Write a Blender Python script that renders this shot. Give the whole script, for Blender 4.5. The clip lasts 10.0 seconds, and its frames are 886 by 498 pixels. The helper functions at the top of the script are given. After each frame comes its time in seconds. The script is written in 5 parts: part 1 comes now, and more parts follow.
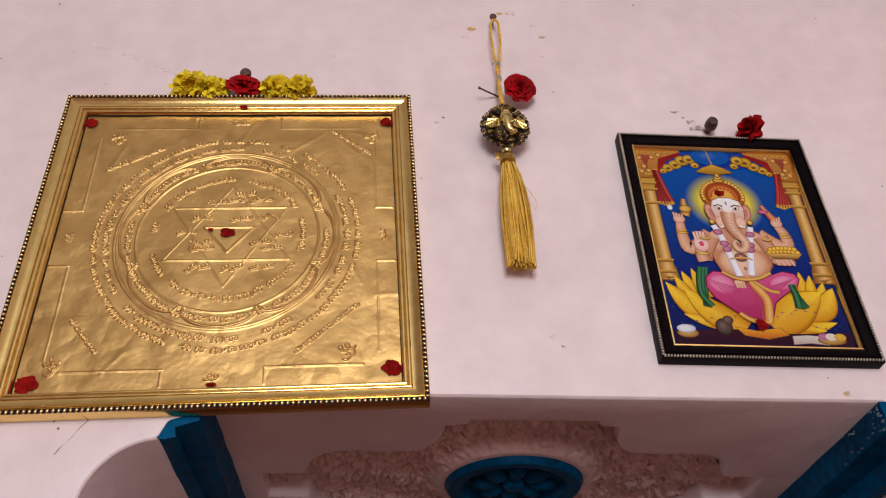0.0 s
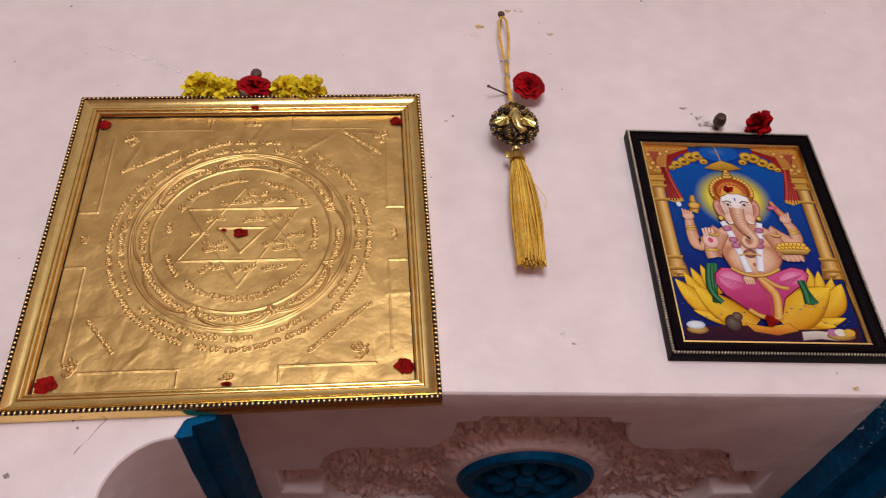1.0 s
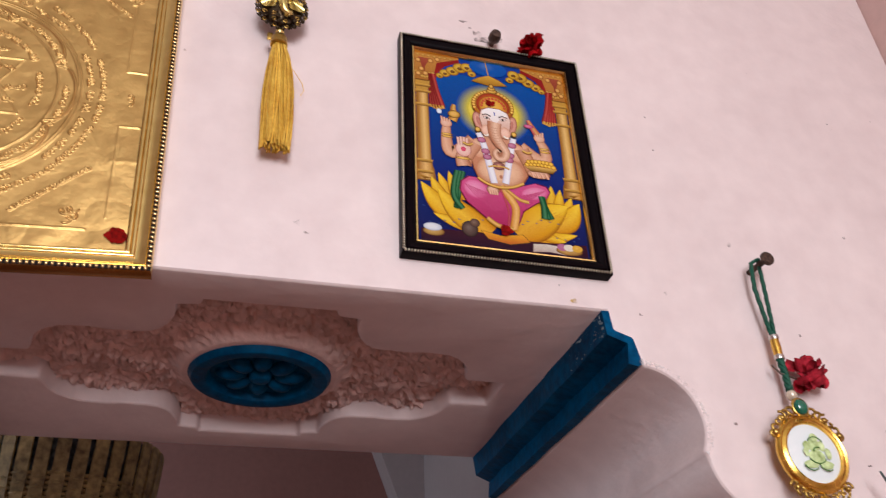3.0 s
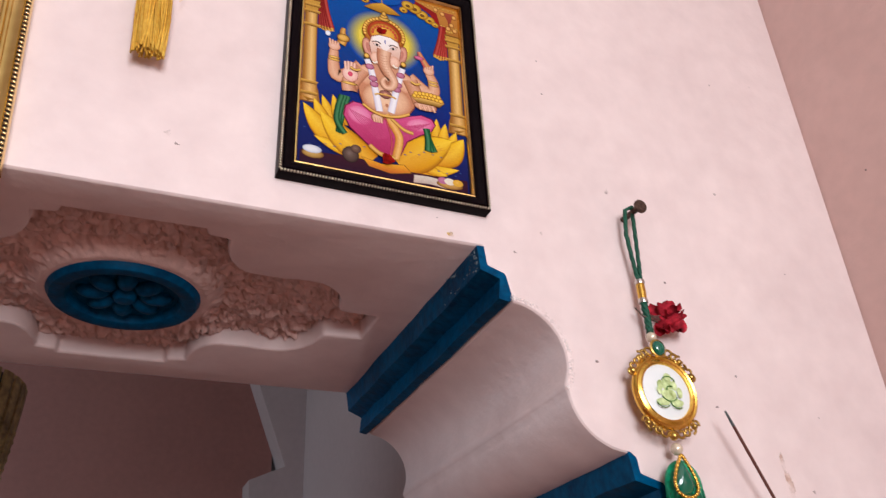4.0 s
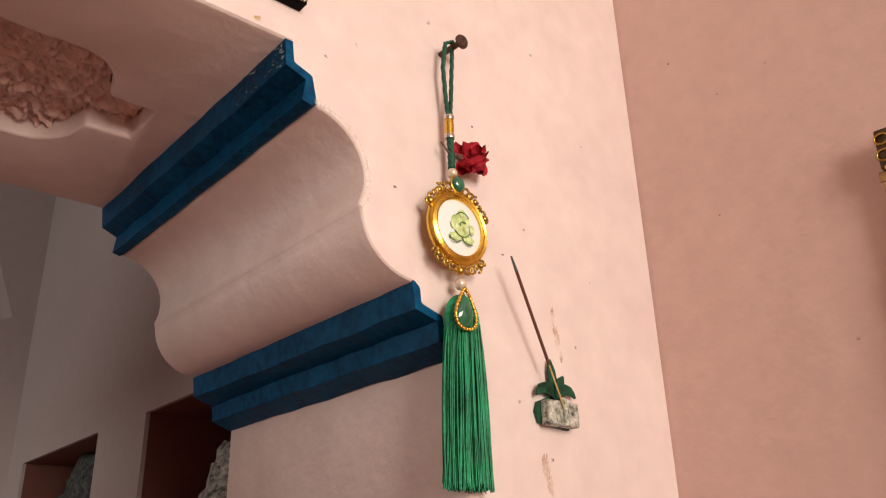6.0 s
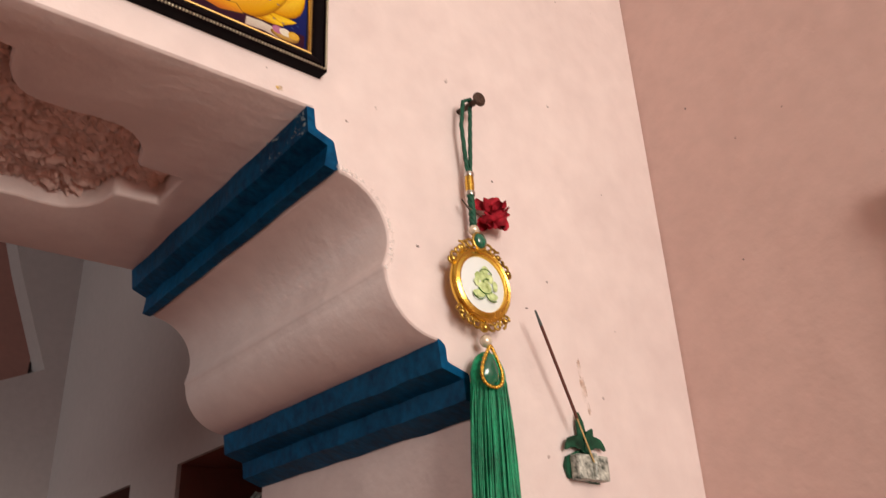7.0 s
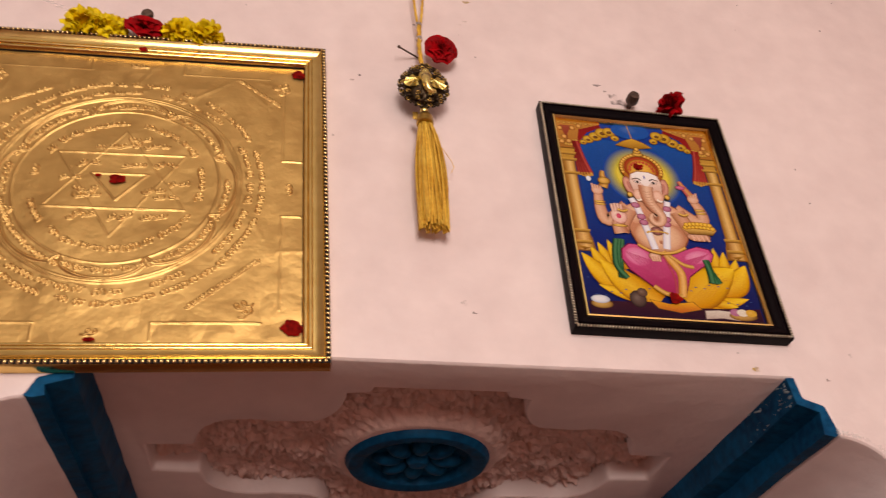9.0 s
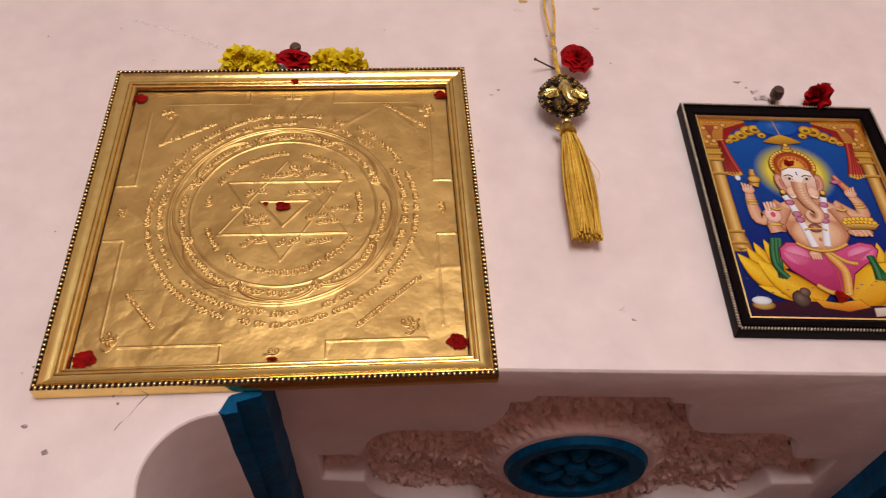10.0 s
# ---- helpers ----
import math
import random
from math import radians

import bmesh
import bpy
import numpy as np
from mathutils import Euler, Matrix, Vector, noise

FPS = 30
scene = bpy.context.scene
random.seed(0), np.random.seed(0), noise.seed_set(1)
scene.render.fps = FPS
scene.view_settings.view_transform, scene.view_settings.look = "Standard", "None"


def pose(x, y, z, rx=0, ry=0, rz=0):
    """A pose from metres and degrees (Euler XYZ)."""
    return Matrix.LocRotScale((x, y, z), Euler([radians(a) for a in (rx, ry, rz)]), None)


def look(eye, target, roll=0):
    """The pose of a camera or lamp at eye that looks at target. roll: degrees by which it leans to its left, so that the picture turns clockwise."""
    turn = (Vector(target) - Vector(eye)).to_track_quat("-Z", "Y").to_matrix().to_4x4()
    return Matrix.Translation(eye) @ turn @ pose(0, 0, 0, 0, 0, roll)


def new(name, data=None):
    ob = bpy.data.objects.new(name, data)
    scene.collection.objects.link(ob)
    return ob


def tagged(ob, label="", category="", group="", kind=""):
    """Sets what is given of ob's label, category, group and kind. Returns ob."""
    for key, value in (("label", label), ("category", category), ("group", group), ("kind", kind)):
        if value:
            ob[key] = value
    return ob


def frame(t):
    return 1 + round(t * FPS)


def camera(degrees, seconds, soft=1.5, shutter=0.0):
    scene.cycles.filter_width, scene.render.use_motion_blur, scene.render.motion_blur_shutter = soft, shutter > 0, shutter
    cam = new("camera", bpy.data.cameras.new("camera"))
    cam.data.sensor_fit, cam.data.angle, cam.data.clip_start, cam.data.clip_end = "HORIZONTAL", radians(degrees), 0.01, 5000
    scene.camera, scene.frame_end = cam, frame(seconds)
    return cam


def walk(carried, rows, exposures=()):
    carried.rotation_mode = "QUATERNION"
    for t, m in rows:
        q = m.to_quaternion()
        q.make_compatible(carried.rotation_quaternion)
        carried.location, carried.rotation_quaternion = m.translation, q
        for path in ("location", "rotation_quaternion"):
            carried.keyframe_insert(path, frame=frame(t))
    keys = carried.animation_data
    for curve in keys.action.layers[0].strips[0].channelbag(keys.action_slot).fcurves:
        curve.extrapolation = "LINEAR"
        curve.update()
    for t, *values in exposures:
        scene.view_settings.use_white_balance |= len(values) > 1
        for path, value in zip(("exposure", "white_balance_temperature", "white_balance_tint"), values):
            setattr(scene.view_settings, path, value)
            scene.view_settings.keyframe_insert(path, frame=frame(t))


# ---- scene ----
cam = camera(57.1, 10.0, soft=1.15, shutter=0.25)
PATH = [
    (0, (-0.023, -0.582, 1.655), (0.088, 1.004, 2.868), -0.8),
    (0.5, (-0.03, -0.589, 1.657), (0.068, 1.005, 2.862), -1.0),
    (1, (-0.026, -0.591, 1.656), (0.066, 1.009, 2.853), -0.8),
    (1.5, (-0.011, -0.59, 1.656), (0.1, 1.008, 2.853), -0.5),
    (2, (0.009, -0.584, 1.653), (0.209, 1.006, 2.849), -1.3),
    (2.5, (0.04, -0.57, 1.64), (0.374, 1.041, 2.778), -2.2),
    (3, (0.07, -0.559, 1.623), (0.541, 1.052, 2.711), -2.5),
    (4.5, (0.095, -0.524, 1.588), (1.014, 1.004, 2.494), -2.8),
    (5, (0.093, -0.478, 1.566), (1.231, 0.95, 2.383), -2.0),
    (6.5, (0.124, -0.465, 1.559), (1.355, 0.913, 2.324), -1.7),
    (7, (0.108, -0.477, 1.575), (1.271, 0.914, 2.419), -2.8),
    (7.5, (0.085, -0.494, 1.596), (1.06, 0.988, 2.52), -2.9),
    (8, (0.054, -0.512, 1.62), (0.754, 1.031, 2.683), -2.8),
    (8.5, (0.014, -0.522, 1.644), (0.525, 1.025, 2.805), -3.0),
    (9, (-0.013, -0.535, 1.652), (0.301, 1.031, 2.856), -2.9),
    (9.5, (-0.036, -0.542, 1.652), (0.115, 1.038, 2.869), -2.1),
    (10, (-0.056, -0.547, 1.65), (0.003, 1.04, 2.865), -0.1),
]
walk(cam, [(t, look(e, a, r)) for t, e, a, r in PATH], [(0.0, -0.52, 5950, 10), (1.5, -0.50, 5900, 10), (2.5, -0.33, 5880, 10), (3.2, -0.22, 5980, 10), (4.5, -0.02, 6120, 10), (5.2, 0.02, 6950, 11), (6.5, -0.10, 7850, 11), (7.0, -0.14, 7200, 9), (7.5, -0.19, 7450, 13), (8.0, -0.30, 7900, 19), (8.5, -0.36, 7650, 20), (9.2, -0.46, 7150, 16), (10.0, -0.48, 6500, 11)])

# ---- world and light ----
world = bpy.data.worlds.new("world")
scene.world = world
world.use_nodes = True
_sky = world.node_tree.nodes.new("ShaderNodeTexSky")
_sky.sky_type, _sky.sun_disc, _sky.sun_elevation, _sky.sun_rotation = "NISHITA", False, radians(45), radians(200)
world.node_tree.links.new(_sky.outputs[0], world.node_tree.nodes["Background"].inputs[0])
world.node_tree.nodes["Background"].inputs[1].default_value = 0.1


def window_light(name, m, sx, sy, power, color):
    d = bpy.data.lights.new(name, "AREA")
    d.shape, d.size, d.size_y, d.energy, d.color = "RECTANGLE", sx, sy, power, color
    ob = new(name, d)
    ob.matrix_world = m
    return ob


window_light("window_light", look((-0.05, -2.5, 2.0), (0.05, 0, 2.0)), 0.9, 1.1, 57, (1.0, 0.97, 0.95))
window_light("back_window_light", look((-1.12, 1.2, 2.0), (0.7, 1.4, 2.0)), 0.7, 0.9, 9.0, (0.9, 0.95, 1.0))


# ---- materials ----
def material(name, color, rough=0.6, metal=0.0, var=0.12, scale=30.0, bump=0.0, bump_scale=200.0, color2=None, coarse=4.0,
             coat=0.0, sheen=0.0, bump2=0.0, bump2_scale=12.0, rough_var=0.1, spec=0.5, island=0.0, patchy=0.0):
    m = bpy.data.materials.new(name)
    m.use_nodes = True
    nt = m.node_tree
    b = nt.nodes["Principled BSDF"]
    N = nt.nodes.new
    L = nt.links.new
    geo = N("ShaderNodeNewGeometry")
    n1, n2 = N("ShaderNodeTexNoise"), N("ShaderNodeTexNoise")
    n1.inputs["Scale"].default_value, n1.inputs["Detail"].default_value = scale, 6
    n2.inputs["Scale"].default_value, n2.inputs["Detail"].default_value = coarse, 4
    L(geo.outputs["Position"], n1.inputs["Vector"])
    L(geo.outputs["Position"], n2.inputs["Vector"])
    mx = N("ShaderNodeMath")
    mx.operation = "ADD"
    L(n1.outputs[0], mx.inputs[0])
    L(n2.outputs[0], mx.inputs[1])
    rmp = N("ShaderNodeValToRGB")
    lo = [c * (1 - var) for c in color]
    hi = [min(1, c * (1 + var * 0.6)) for c in (color2 or color)]
    rmp.color_ramp.elements[0].position, rmp.color_ramp.elements[0].color = 0.35, (*lo, 1)
    rmp.color_ramp.elements[1].position, rmp.color_ramp.elements[1].color = 0.65, (*hi, 1)
    hf = N("ShaderNodeMath")
    hf.operation = "MULTIPLY"
    hf.inputs[1].default_value = 0.5
    L(mx.outputs[0], hf.inputs[0])
    L(hf.outputs[0], rmp.inputs[0])
    if island:
        mr, vm = N("ShaderNodeMapRange"), N("ShaderNodeMix")
        vm.data_type, vm.blend_type = "RGBA", "MULTIPLY"
        vm.inputs[0].default_value = 1.0
        mr.inputs["To Min"].default_value, mr.inputs["To Max"].default_value = 1 - island, 1.0
        L(geo.outputs["Random Per Island"], mr.inputs["Value"])
        L(rmp.outputs[0], vm.inputs[6])
        L(mr.outputs[0], vm.inputs[7])
        L(vm.outputs[2], b.inputs["Base Color"])
    else:
        L(rmp.outputs[0], b.inputs["Base Color"])
    b.inputs["Metallic"].default_value = metal
    rr = N("ShaderNodeMapRange")
    rr.inputs["To Min"].default_value, rr.inputs["To Max"].default_value = max(0.03, rough - rough_var), min(1, rough + rough_var)
    L(n1.outputs[0], rr.inputs["Value"])
    L(rr.outputs[0], b.inputs["Roughness"])
    b.inputs["Coat Weight"].default_value = coat
    b.inputs["Specular IOR Level"].default_value = spec
    b.inputs["Coat Roughness"].default_value = 0.08
    b.inputs["Sheen Weight"].default_value = sheen
    if patchy:
        ar = N("ShaderNodeMapRange")
        ar.inputs["From Min"].default_value, ar.inputs["From Max"].default_value = 0.42, 0.62
        ar.inputs["To Min"].default_value, ar.inputs["To Max"].default_value = 0.05, patchy
        an = N("ShaderNodeTexNoise")
        an.inputs["Scale"].default_value, an.inputs["Detail"].default_value = 75, 4
        L(geo.outputs["Position"], an.inputs["Vector"])
        L(an.outputs[0], ar.inputs["Value"])
        L(ar.outputs[0], b.inputs["Alpha"])
    last = None
    for st, sc in ((bump, bump_scale), (bump2, bump2_scale)):
        if st:
            nb, bp = N("ShaderNodeTexNoise"), N("ShaderNodeBump")
            nb.inputs["Scale"].default_value, nb.inputs["Detail"].default_value = sc, 5
            L(geo.outputs["Position"], nb.inputs["Vector"])
            L(nb.outputs[0], bp.inputs["Height"])
            bp.inputs["Strength"].default_value = st
            bp.inputs["Distance"].default_value = 0.3 / sc
            if last:
                L(last.outputs[0], bp.inputs["Normal"])
            L(bp.outputs[0], b.inputs["Normal"])
            last = bp
    return m


PINK = material("pink_wall_paint", (0.75, 0.618, 0.602), 0.46, var=0.07, scale=34, coarse=7, color2=(0.77, 0.65, 0.63), bump=0.22, bump_scale=90, bump2=0.05, bump2_scale=20)
PINK_ROUGH = material("pink_rough_plaster", (0.76, 0.56, 0.51), 0.55, var=0.16, scale=90, coarse=8, bump=0.8, bump_scale=170)
# side walls: a darker, redder pink than the front wall
PINK_SIDE = material("pink_side_wall_darker", (0.63, 0.435, 0.395), 0.6, var=0.08, scale=50, coarse=3, bump=0.12, bump_scale=120, bump2=0.15, bump2_scale=14)
# niche linings: pink whose shade is put into a dark maroon
MAROON = material("shaded_niche_maroon", (0.19, 0.065, 0.05), 0.6, var=0.12, scale=50, coarse=3, bump=0.2, bump_scale=150)
# recess wall: pink with its shade put into the brown colour
RECESS = material("shaded_recess_pink", (0.35, 0.165, 0.14), 0.6, var=0.12, scale=50, coarse=3, bump=0.2, bump_scale=150)
GREY_PAINT = material("grey_pink_paint", (0.50, 0.44, 0.44), 0.6, var=0.08, scale=50, coarse=3, bump=0.2, bump_scale=150)
# unseen ceiling, darkened to dim what the gold foil reflects
CEILING = material("ceiling_reflected_tone", (0.55, 0.52, 0.48), 0.8, var=0.05, scale=20, bump=0.2)
# unseen floor, red chosen to warm the light bounced onto the lintel
FLOOR = material("warm_bounce_floor", (0.28, 0.09, 0.04), 0.4, var=0.15, scale=25, coarse=3)
BLUE = material("peacock_blue_paint", (0.0, 0.040, 0.110), 0.45, var=0.25, scale=120, coarse=15, color2=(0.0, 0.075, 0.18), bump=0.12, bump_scale=250, bump2=0.2, bump2_scale=40, spec=0.07)
GOLD = material("gilt_moulding", (0.84, 0.60, 0.20), 0.2, 1.0, var=0.1, scale=90, coarse=12, color2=(0.88, 0.66, 0.26), rough_var=0.04)
GOLD_BEAD = material("gilt_beading", (0.78, 0.6, 0.28), 0.22, 1.0, var=0.15, scale=200, coarse=30)
FOIL = material("embossed_gold_foil", (0.60, 0.37, 0.125), 0.42, 1.0, var=0.08, scale=60, coarse=9, color2=(0.66, 0.43, 0.155), bump=0.06, bump_scale=40, bump2=0.22, bump2_scale=13)
DARK_WOOD = material("dark_frame_wood", (0.008, 0.005, 0.004), 0.5, var=0.3, scale=80, spec=0.15)
BLACK_LAC = material("black_lacquer", (0.004, 0.002, 0.003), 0.35, var=0.3, scale=60, spec=0.05)
SILVER_ROPE = material("tarnished_silver_beading", (0.62, 0.57, 0.44), 0.35, 1.0, var=0.5, scale=200)
OLD_GOLD = material("antique_gold", (0.55, 0.36, 0.09), 0.3, 1.0, var=0.4, scale=250, coarse=60)
BRIGHT_GOLD = material("bright_gold", (0.83, 0.52, 0.1), 0.25, 1.0, var=0.2, scale=200)
BRONZE = material("blackened_bronze", (0.075, 0.05, 0.03), 0.42, 1.0, var=0.6, scale=300, coarse=90)
PALE_GOLD = material("pale_polished_gold", (0.80, 0.66, 0.24), 0.28, 1.0, var=0.2, scale=120)
IRON = material("rusty_iron", (0.06, 0.04, 0.035), 0.5, 0.6, var=0.5, scale=300, color2=(0.12, 0.07, 0.05), bump=0.3, bump_scale=500)
RED = material("red_rose_petal", (0.20, 0.0, 0.002), 0.65, var=0.45, scale=150, coarse=60, color2=(0.36, 0.001, 0.004), spec=0.1)
DRY_RED = material("dried_red_petal", (0.28, 0.008, 0.018), 0.7, var=0.5, scale=200, coarse=80, color2=(0.42, 0.018, 0.035), spec=0.15)
KUMKUM = material("vermilion_powder", (0.15, 0.001, 0.001), 0.9, var=0.5, scale=300, coarse=120, color2=(0.25, 0.005, 0.003), bump=0.6, bump_scale=900, spec=0.1)
YELLOW = material("yellow_chrysanthemum", (0.86, 0.55, 0.004), 0.6, var=0.2, scale=150, coarse=50, color2=(0.95, 0.72, 0.015), spec=0.2, island=0.3)
SAFFRON = material("gold_silk_thread", (0.85, 0.41, 0.03), 0.5, var=0.2, scale=300, coarse=40, color2=(1.0, 0.60, 0.10), spec=0.3, island=0.35)
GREEN_SILK = material("green_silk_thread", (0.0, 0.19, 0.085), 0.42, var=0.3, scale=300, coarse=40, color2=(0.004, 0.40, 0.19), spec=0.3, island=0.3)
GREEN_CORD = material("green_cord", (0.0, 0.085, 0.045), 0.6, var=0.4, scale=400, bump=0.5, bump_scale=900)
PEARL = material("pearl", (0.72, 0.62, 0.48), 0.2, 0.3, var=0.1, coat=0.5)
EMERALD = material("green_glass_stone", (0.0, 0.12, 0.07), 0.15, var=0.4, scale=60, coat=1.0)
ENAMEL = material("white_enamel", (0.84, 0.90, 0.90), 0.18, var=0.04, coat=0.8)
SILVER = material("silver", (0.7, 0.68, 0.65), 0.25, 1.0, var=0.2, scale=300)
LIME = material("lime_green_print", (0.42, 0.58, 0.16), 0.3, var=0.4, scale=220, coarse=90, color2=(0.66, 0.78, 0.42))
PALM_GREEN = material("worn_green_metal", (0.004, 0.045, 0.025), 0.5, 0.0, var=0.6, scale=150, coarse=60, color2=(0.01, 0.075, 0.04), spec=0.25)
WORN_TIN = material("speckled_tin", (0.03, 0.06, 0.045), 0.5, 0.1, var=0.6, scale=330, coarse=170, color2=(0.5, 0.5, 0.45))
INCENSE = material("incense_paste", (0.11, 0.035, 0.025), 0.9, var=0.4, scale=500, bump=0.6, bump_scale=1200)
BAMBOO = material("bamboo_strip", (0.42, 0.26, 0.09), 0.5, var=0.35, scale=120, coarse=40, color2=(0.6, 0.4, 0.16))
CANE = material("woven_cane", (0.27, 0.17, 0.06), 0.6, var=0.5, scale=90, coarse=25, color2=(0.42, 0.29, 0.11), bump=0.3, bump_scale=300)
PLASTIC = material("white_plastic_bag", (0.70, 0.78, 0.82), 0.35, var=0.1, scale=30)
CLOTH_GREY = material("grey_cloth", (0.10, 0.11, 0.10), 0.9, var=0.6, scale=130, coarse=70, color2=(0.55, 0.56, 0.52))
CLOTH_PINK = material("pink_cloth", (0.5, 0.18, 0.3), 0.9, var=0.3, scale=40, coarse=15)
CLOTH_DARK = material("dark_cloth", (0.012, 0.014, 0.016), 0.9, var=0.4, scale=110, coarse=60, color2=(0.10, 0.12, 0.12))
CHIP = material("bare_plaster_chip", (0.30, 0.23, 0.22), 0.9, var=0.4, scale=400, patchy=0.85)
PALE_PATCH = material("pale_wear_highlight", (0.86, 0.79, 0.77), 0.42, var=0.05, scale=120, patchy=0.55)
SCUFF = material("chalky_blue_scuff", (0.18, 0.30, 0.36), 0.7, var=0.3, scale=300, color2=(0.4, 0.5, 0.54), patchy=0.8)
LEAF_DARK = material("dark_green_print", (0.10, 0.26, 0.05), 0.3, var=0.4, scale=200)
TURMERIC = material("turmeric_smear", (0.62, 0.42, 0.12), 0.85, var=0.3, scale=300, patchy=0.9)
RUST_STAIN = material("rust_stain", (0.58, 0.33, 0.19), 0.8, var=0.2, scale=120, patchy=0.45)


# ---- mesh helpers ----
def part(name, bm, mat, parent=None, label="", smooth=True):
    me = bpy.data.meshes.new(name)
    bmesh.ops.recalc_face_normals(bm, faces=bm.faces)
    bm.to_mesh(me)
    bm.free()
    for m in (mat if isinstance(mat, (list, tuple)) else [mat]):
        me.materials.append(m)
    if smooth:
        me.polygons.foreach_set("use_smooth", [True] * len(me.polygons))
        if smooth != "all":
            me.set_sharp_from_angle(angle=radians(40))
    ob = new(name, me)
    if parent:
        ob.parent = parent
    if label:
        ob["label"] = label
    return ob


def thing(name, label, category, m=None, group=""):
    ob = new(name)
    ob.empty_display_size = 0.02
    if m:
        ob.matrix_world = m
    return tagged(ob, label, category, group)


def cube(bm, a, b, bevel=0.0):
    r = bmesh.ops.create_cube(bm, size=1)
    for v in r["verts"]:
        v.co = Vector([(a[i] + b[i]) / 2 + v.co[i] * (b[i] - a[i]) for i in range(3)])
    if bevel:
        es = list({e for v in r["verts"] for e in v.link_edges})
        bmesh.ops.bevel(bm, geom=es, offset=bevel, segments=2, affect="EDGES", profile=0.5)
    return bm


def prism(bm, pts, y0, y1):
    """Extrude an outline of (x, z) from y0 to y1."""
    vs = [bm.verts.new((x, y0, z)) for x, z in pts]
    ws = [bm.verts.new((x, y1, z)) for x, z in pts]
    bm.faces.new(vs)
    bm.faces.new(list(reversed(ws)))
    n = len(pts)
    for i in range(n):
        j = (i + 1) % n
        bm.faces.new((vs[j], vs[i], ws[i], ws[j]))
    return bm


def tube(bm, pts, r, n=6, closed=False, cap=True):
    pts = [Vector(p) for p in pts]
    rings = []
    k = len(pts)
    up = Vector((0.31, 0.87, 0.2)).normalized()
    for i, p in enumerate(pts):
        d = (pts[(i + 1) % k] - pts[i - 1]) if closed else (pts[min(i + 1, k - 1)] - pts[max(i - 1, 0)])
        d.normalize()
        a = d.cross(up).normalized()
        b = d.cross(a)
        rr = r(i / max(1, k - 1)) if callable(r) else r
        rings.append([bm.verts.new(p + a * math.cos(6.2832 * j / n) * rr + b * math.sin(6.2832 * j / n) * rr) for j in range(n)])
    for i in range(k if closed else k - 1):
        q = rings[(i + 1) % k]
        for j in range(n):
            bm.faces.new((rings[i][j], rings[i][(j + 1) % n], q[(j + 1) % n], q[j]))
    if cap and not closed:
        bm.faces.new(rings[0])
        bm.faces.new(list(reversed(rings[-1])))
    return bm


def lathe(bm, prof, n=24, m=Matrix.Identity(4)):
    """Turn a profile of (radius, height) about the z axis."""
    rings = []
    for r, h in prof:
        rings.append([bm.verts.new(m @ Vector((max(r, 1e-5) * math.cos(6.2832 * j / n), max(r, 1e-5) * math.sin(6.2832 * j / n), h))) for j in range(n)])
    for a, b in zip(rings, rings[1:]):
        for j in range(n):
            bm.faces.new((a[j], a[(j + 1) % n], b[(j + 1) % n], b[j]))
    bm.faces.new(rings[0])
    bm.faces.new(list(reversed(rings[-1])))
    return bm


def ball(bm, c, r, seg=10, sc=(1, 1, 1), rot=(0, 0, 0)):
    m = pose(*c, *rot) @ Matrix.Diagonal((r * sc[0], r * sc[1], r * sc[2], 1))
    bmesh.ops.create_uvsphere(bm, u_segments=seg, v_segments=max(5, seg * 2 // 3), radius=1, matrix=m)
    return bm


FRONT = pose(0, 0, 0, 90, 0, 0)      # turns the z axis of a lathe towards the viewer's side (-y)


def arc(cx, cz, rx, rz, a0, a1, n):
    return [(cx + rx * math.cos(radians(a0 + (a1 - a0) * i / n)), cz + rz * math.sin(radians(a0 + (a1 - a0) * i / n))) for i in range(n + 1)]


# ---- the arch wall ----
DEPTH = 0.39
MID = 0.1065


def side(pts, left):
    """The arch's right-hand outline, or its mirror on the left; the lintel runs slightly uphill."""
    def lift(z):
        return -0.003 if z > 1.92 else 0.0085 * max(0.0, z - 1.76) / 0.15
    return [((MID - (x - MID) * 1.025), z + lift(z)) if left else (x, z) for x, z in pts]


OGEE = arc(0.398, 1.857, 0.052, 0.049, 84, -26, 14) + arc(0.501, 1.834, 0.054, 0.052, 183, 268, 10)
PROFILE = [(0.379, 1.956), (0.381, 1.937), (0.398, 1.931)] + OGEE + [(0.504, 1.778), (0.505, 1.765), (0.527, 1.758), (0.5285, 1.741), (0.547, 1.734), (0.549, 0.0)]
outline = [(0.827, 0.0), (0.827, 2.95), (-2.2, 2.95), (-2.2, 0.0)] + list(reversed(side(PROFILE, True))) + PROFILE
wall_bm = prism(bmesh.new(), outline, 0.0, DEPTH)
bmesh.ops.recalc_face_normals(wall_bm, faces=wall_bm.faces)
wall_raw = part("wall_raw", wall_bm, PINK, smooth=False)


def quarter():
    q = [(0.0, 0.149), (0.054, 0.149), (0.056, 0.140), (0.075, 0.137)]
    q += [(0.104 + 0.029 * math.cos(radians(a)), 0.135 + 0.052 * math.sin(radians(a))) for a in range(190, 271, 16)]
    q += [(0.150 + 0.048 * math.cos(radians(a)), 0.040 + 0.046 * math.sin(radians(a)) * (1.0 if a < 70 else 0.96)) for a in range(110, -10, -15)]
    q += [(0.201, 0.030), (0.242, 0.028)]
    return q


Q = quarter()
PX, PY = 0.097, 0.194
panel = [(PX + x, PY - y) for x, y in Q] + [(PX + x, PY + y) for x, y in reversed(Q)] + [(PX - x, PY + y) for x, y in Q[1:]] + [(PX - x, PY - y) for x, y in reversed(Q)][:-1]


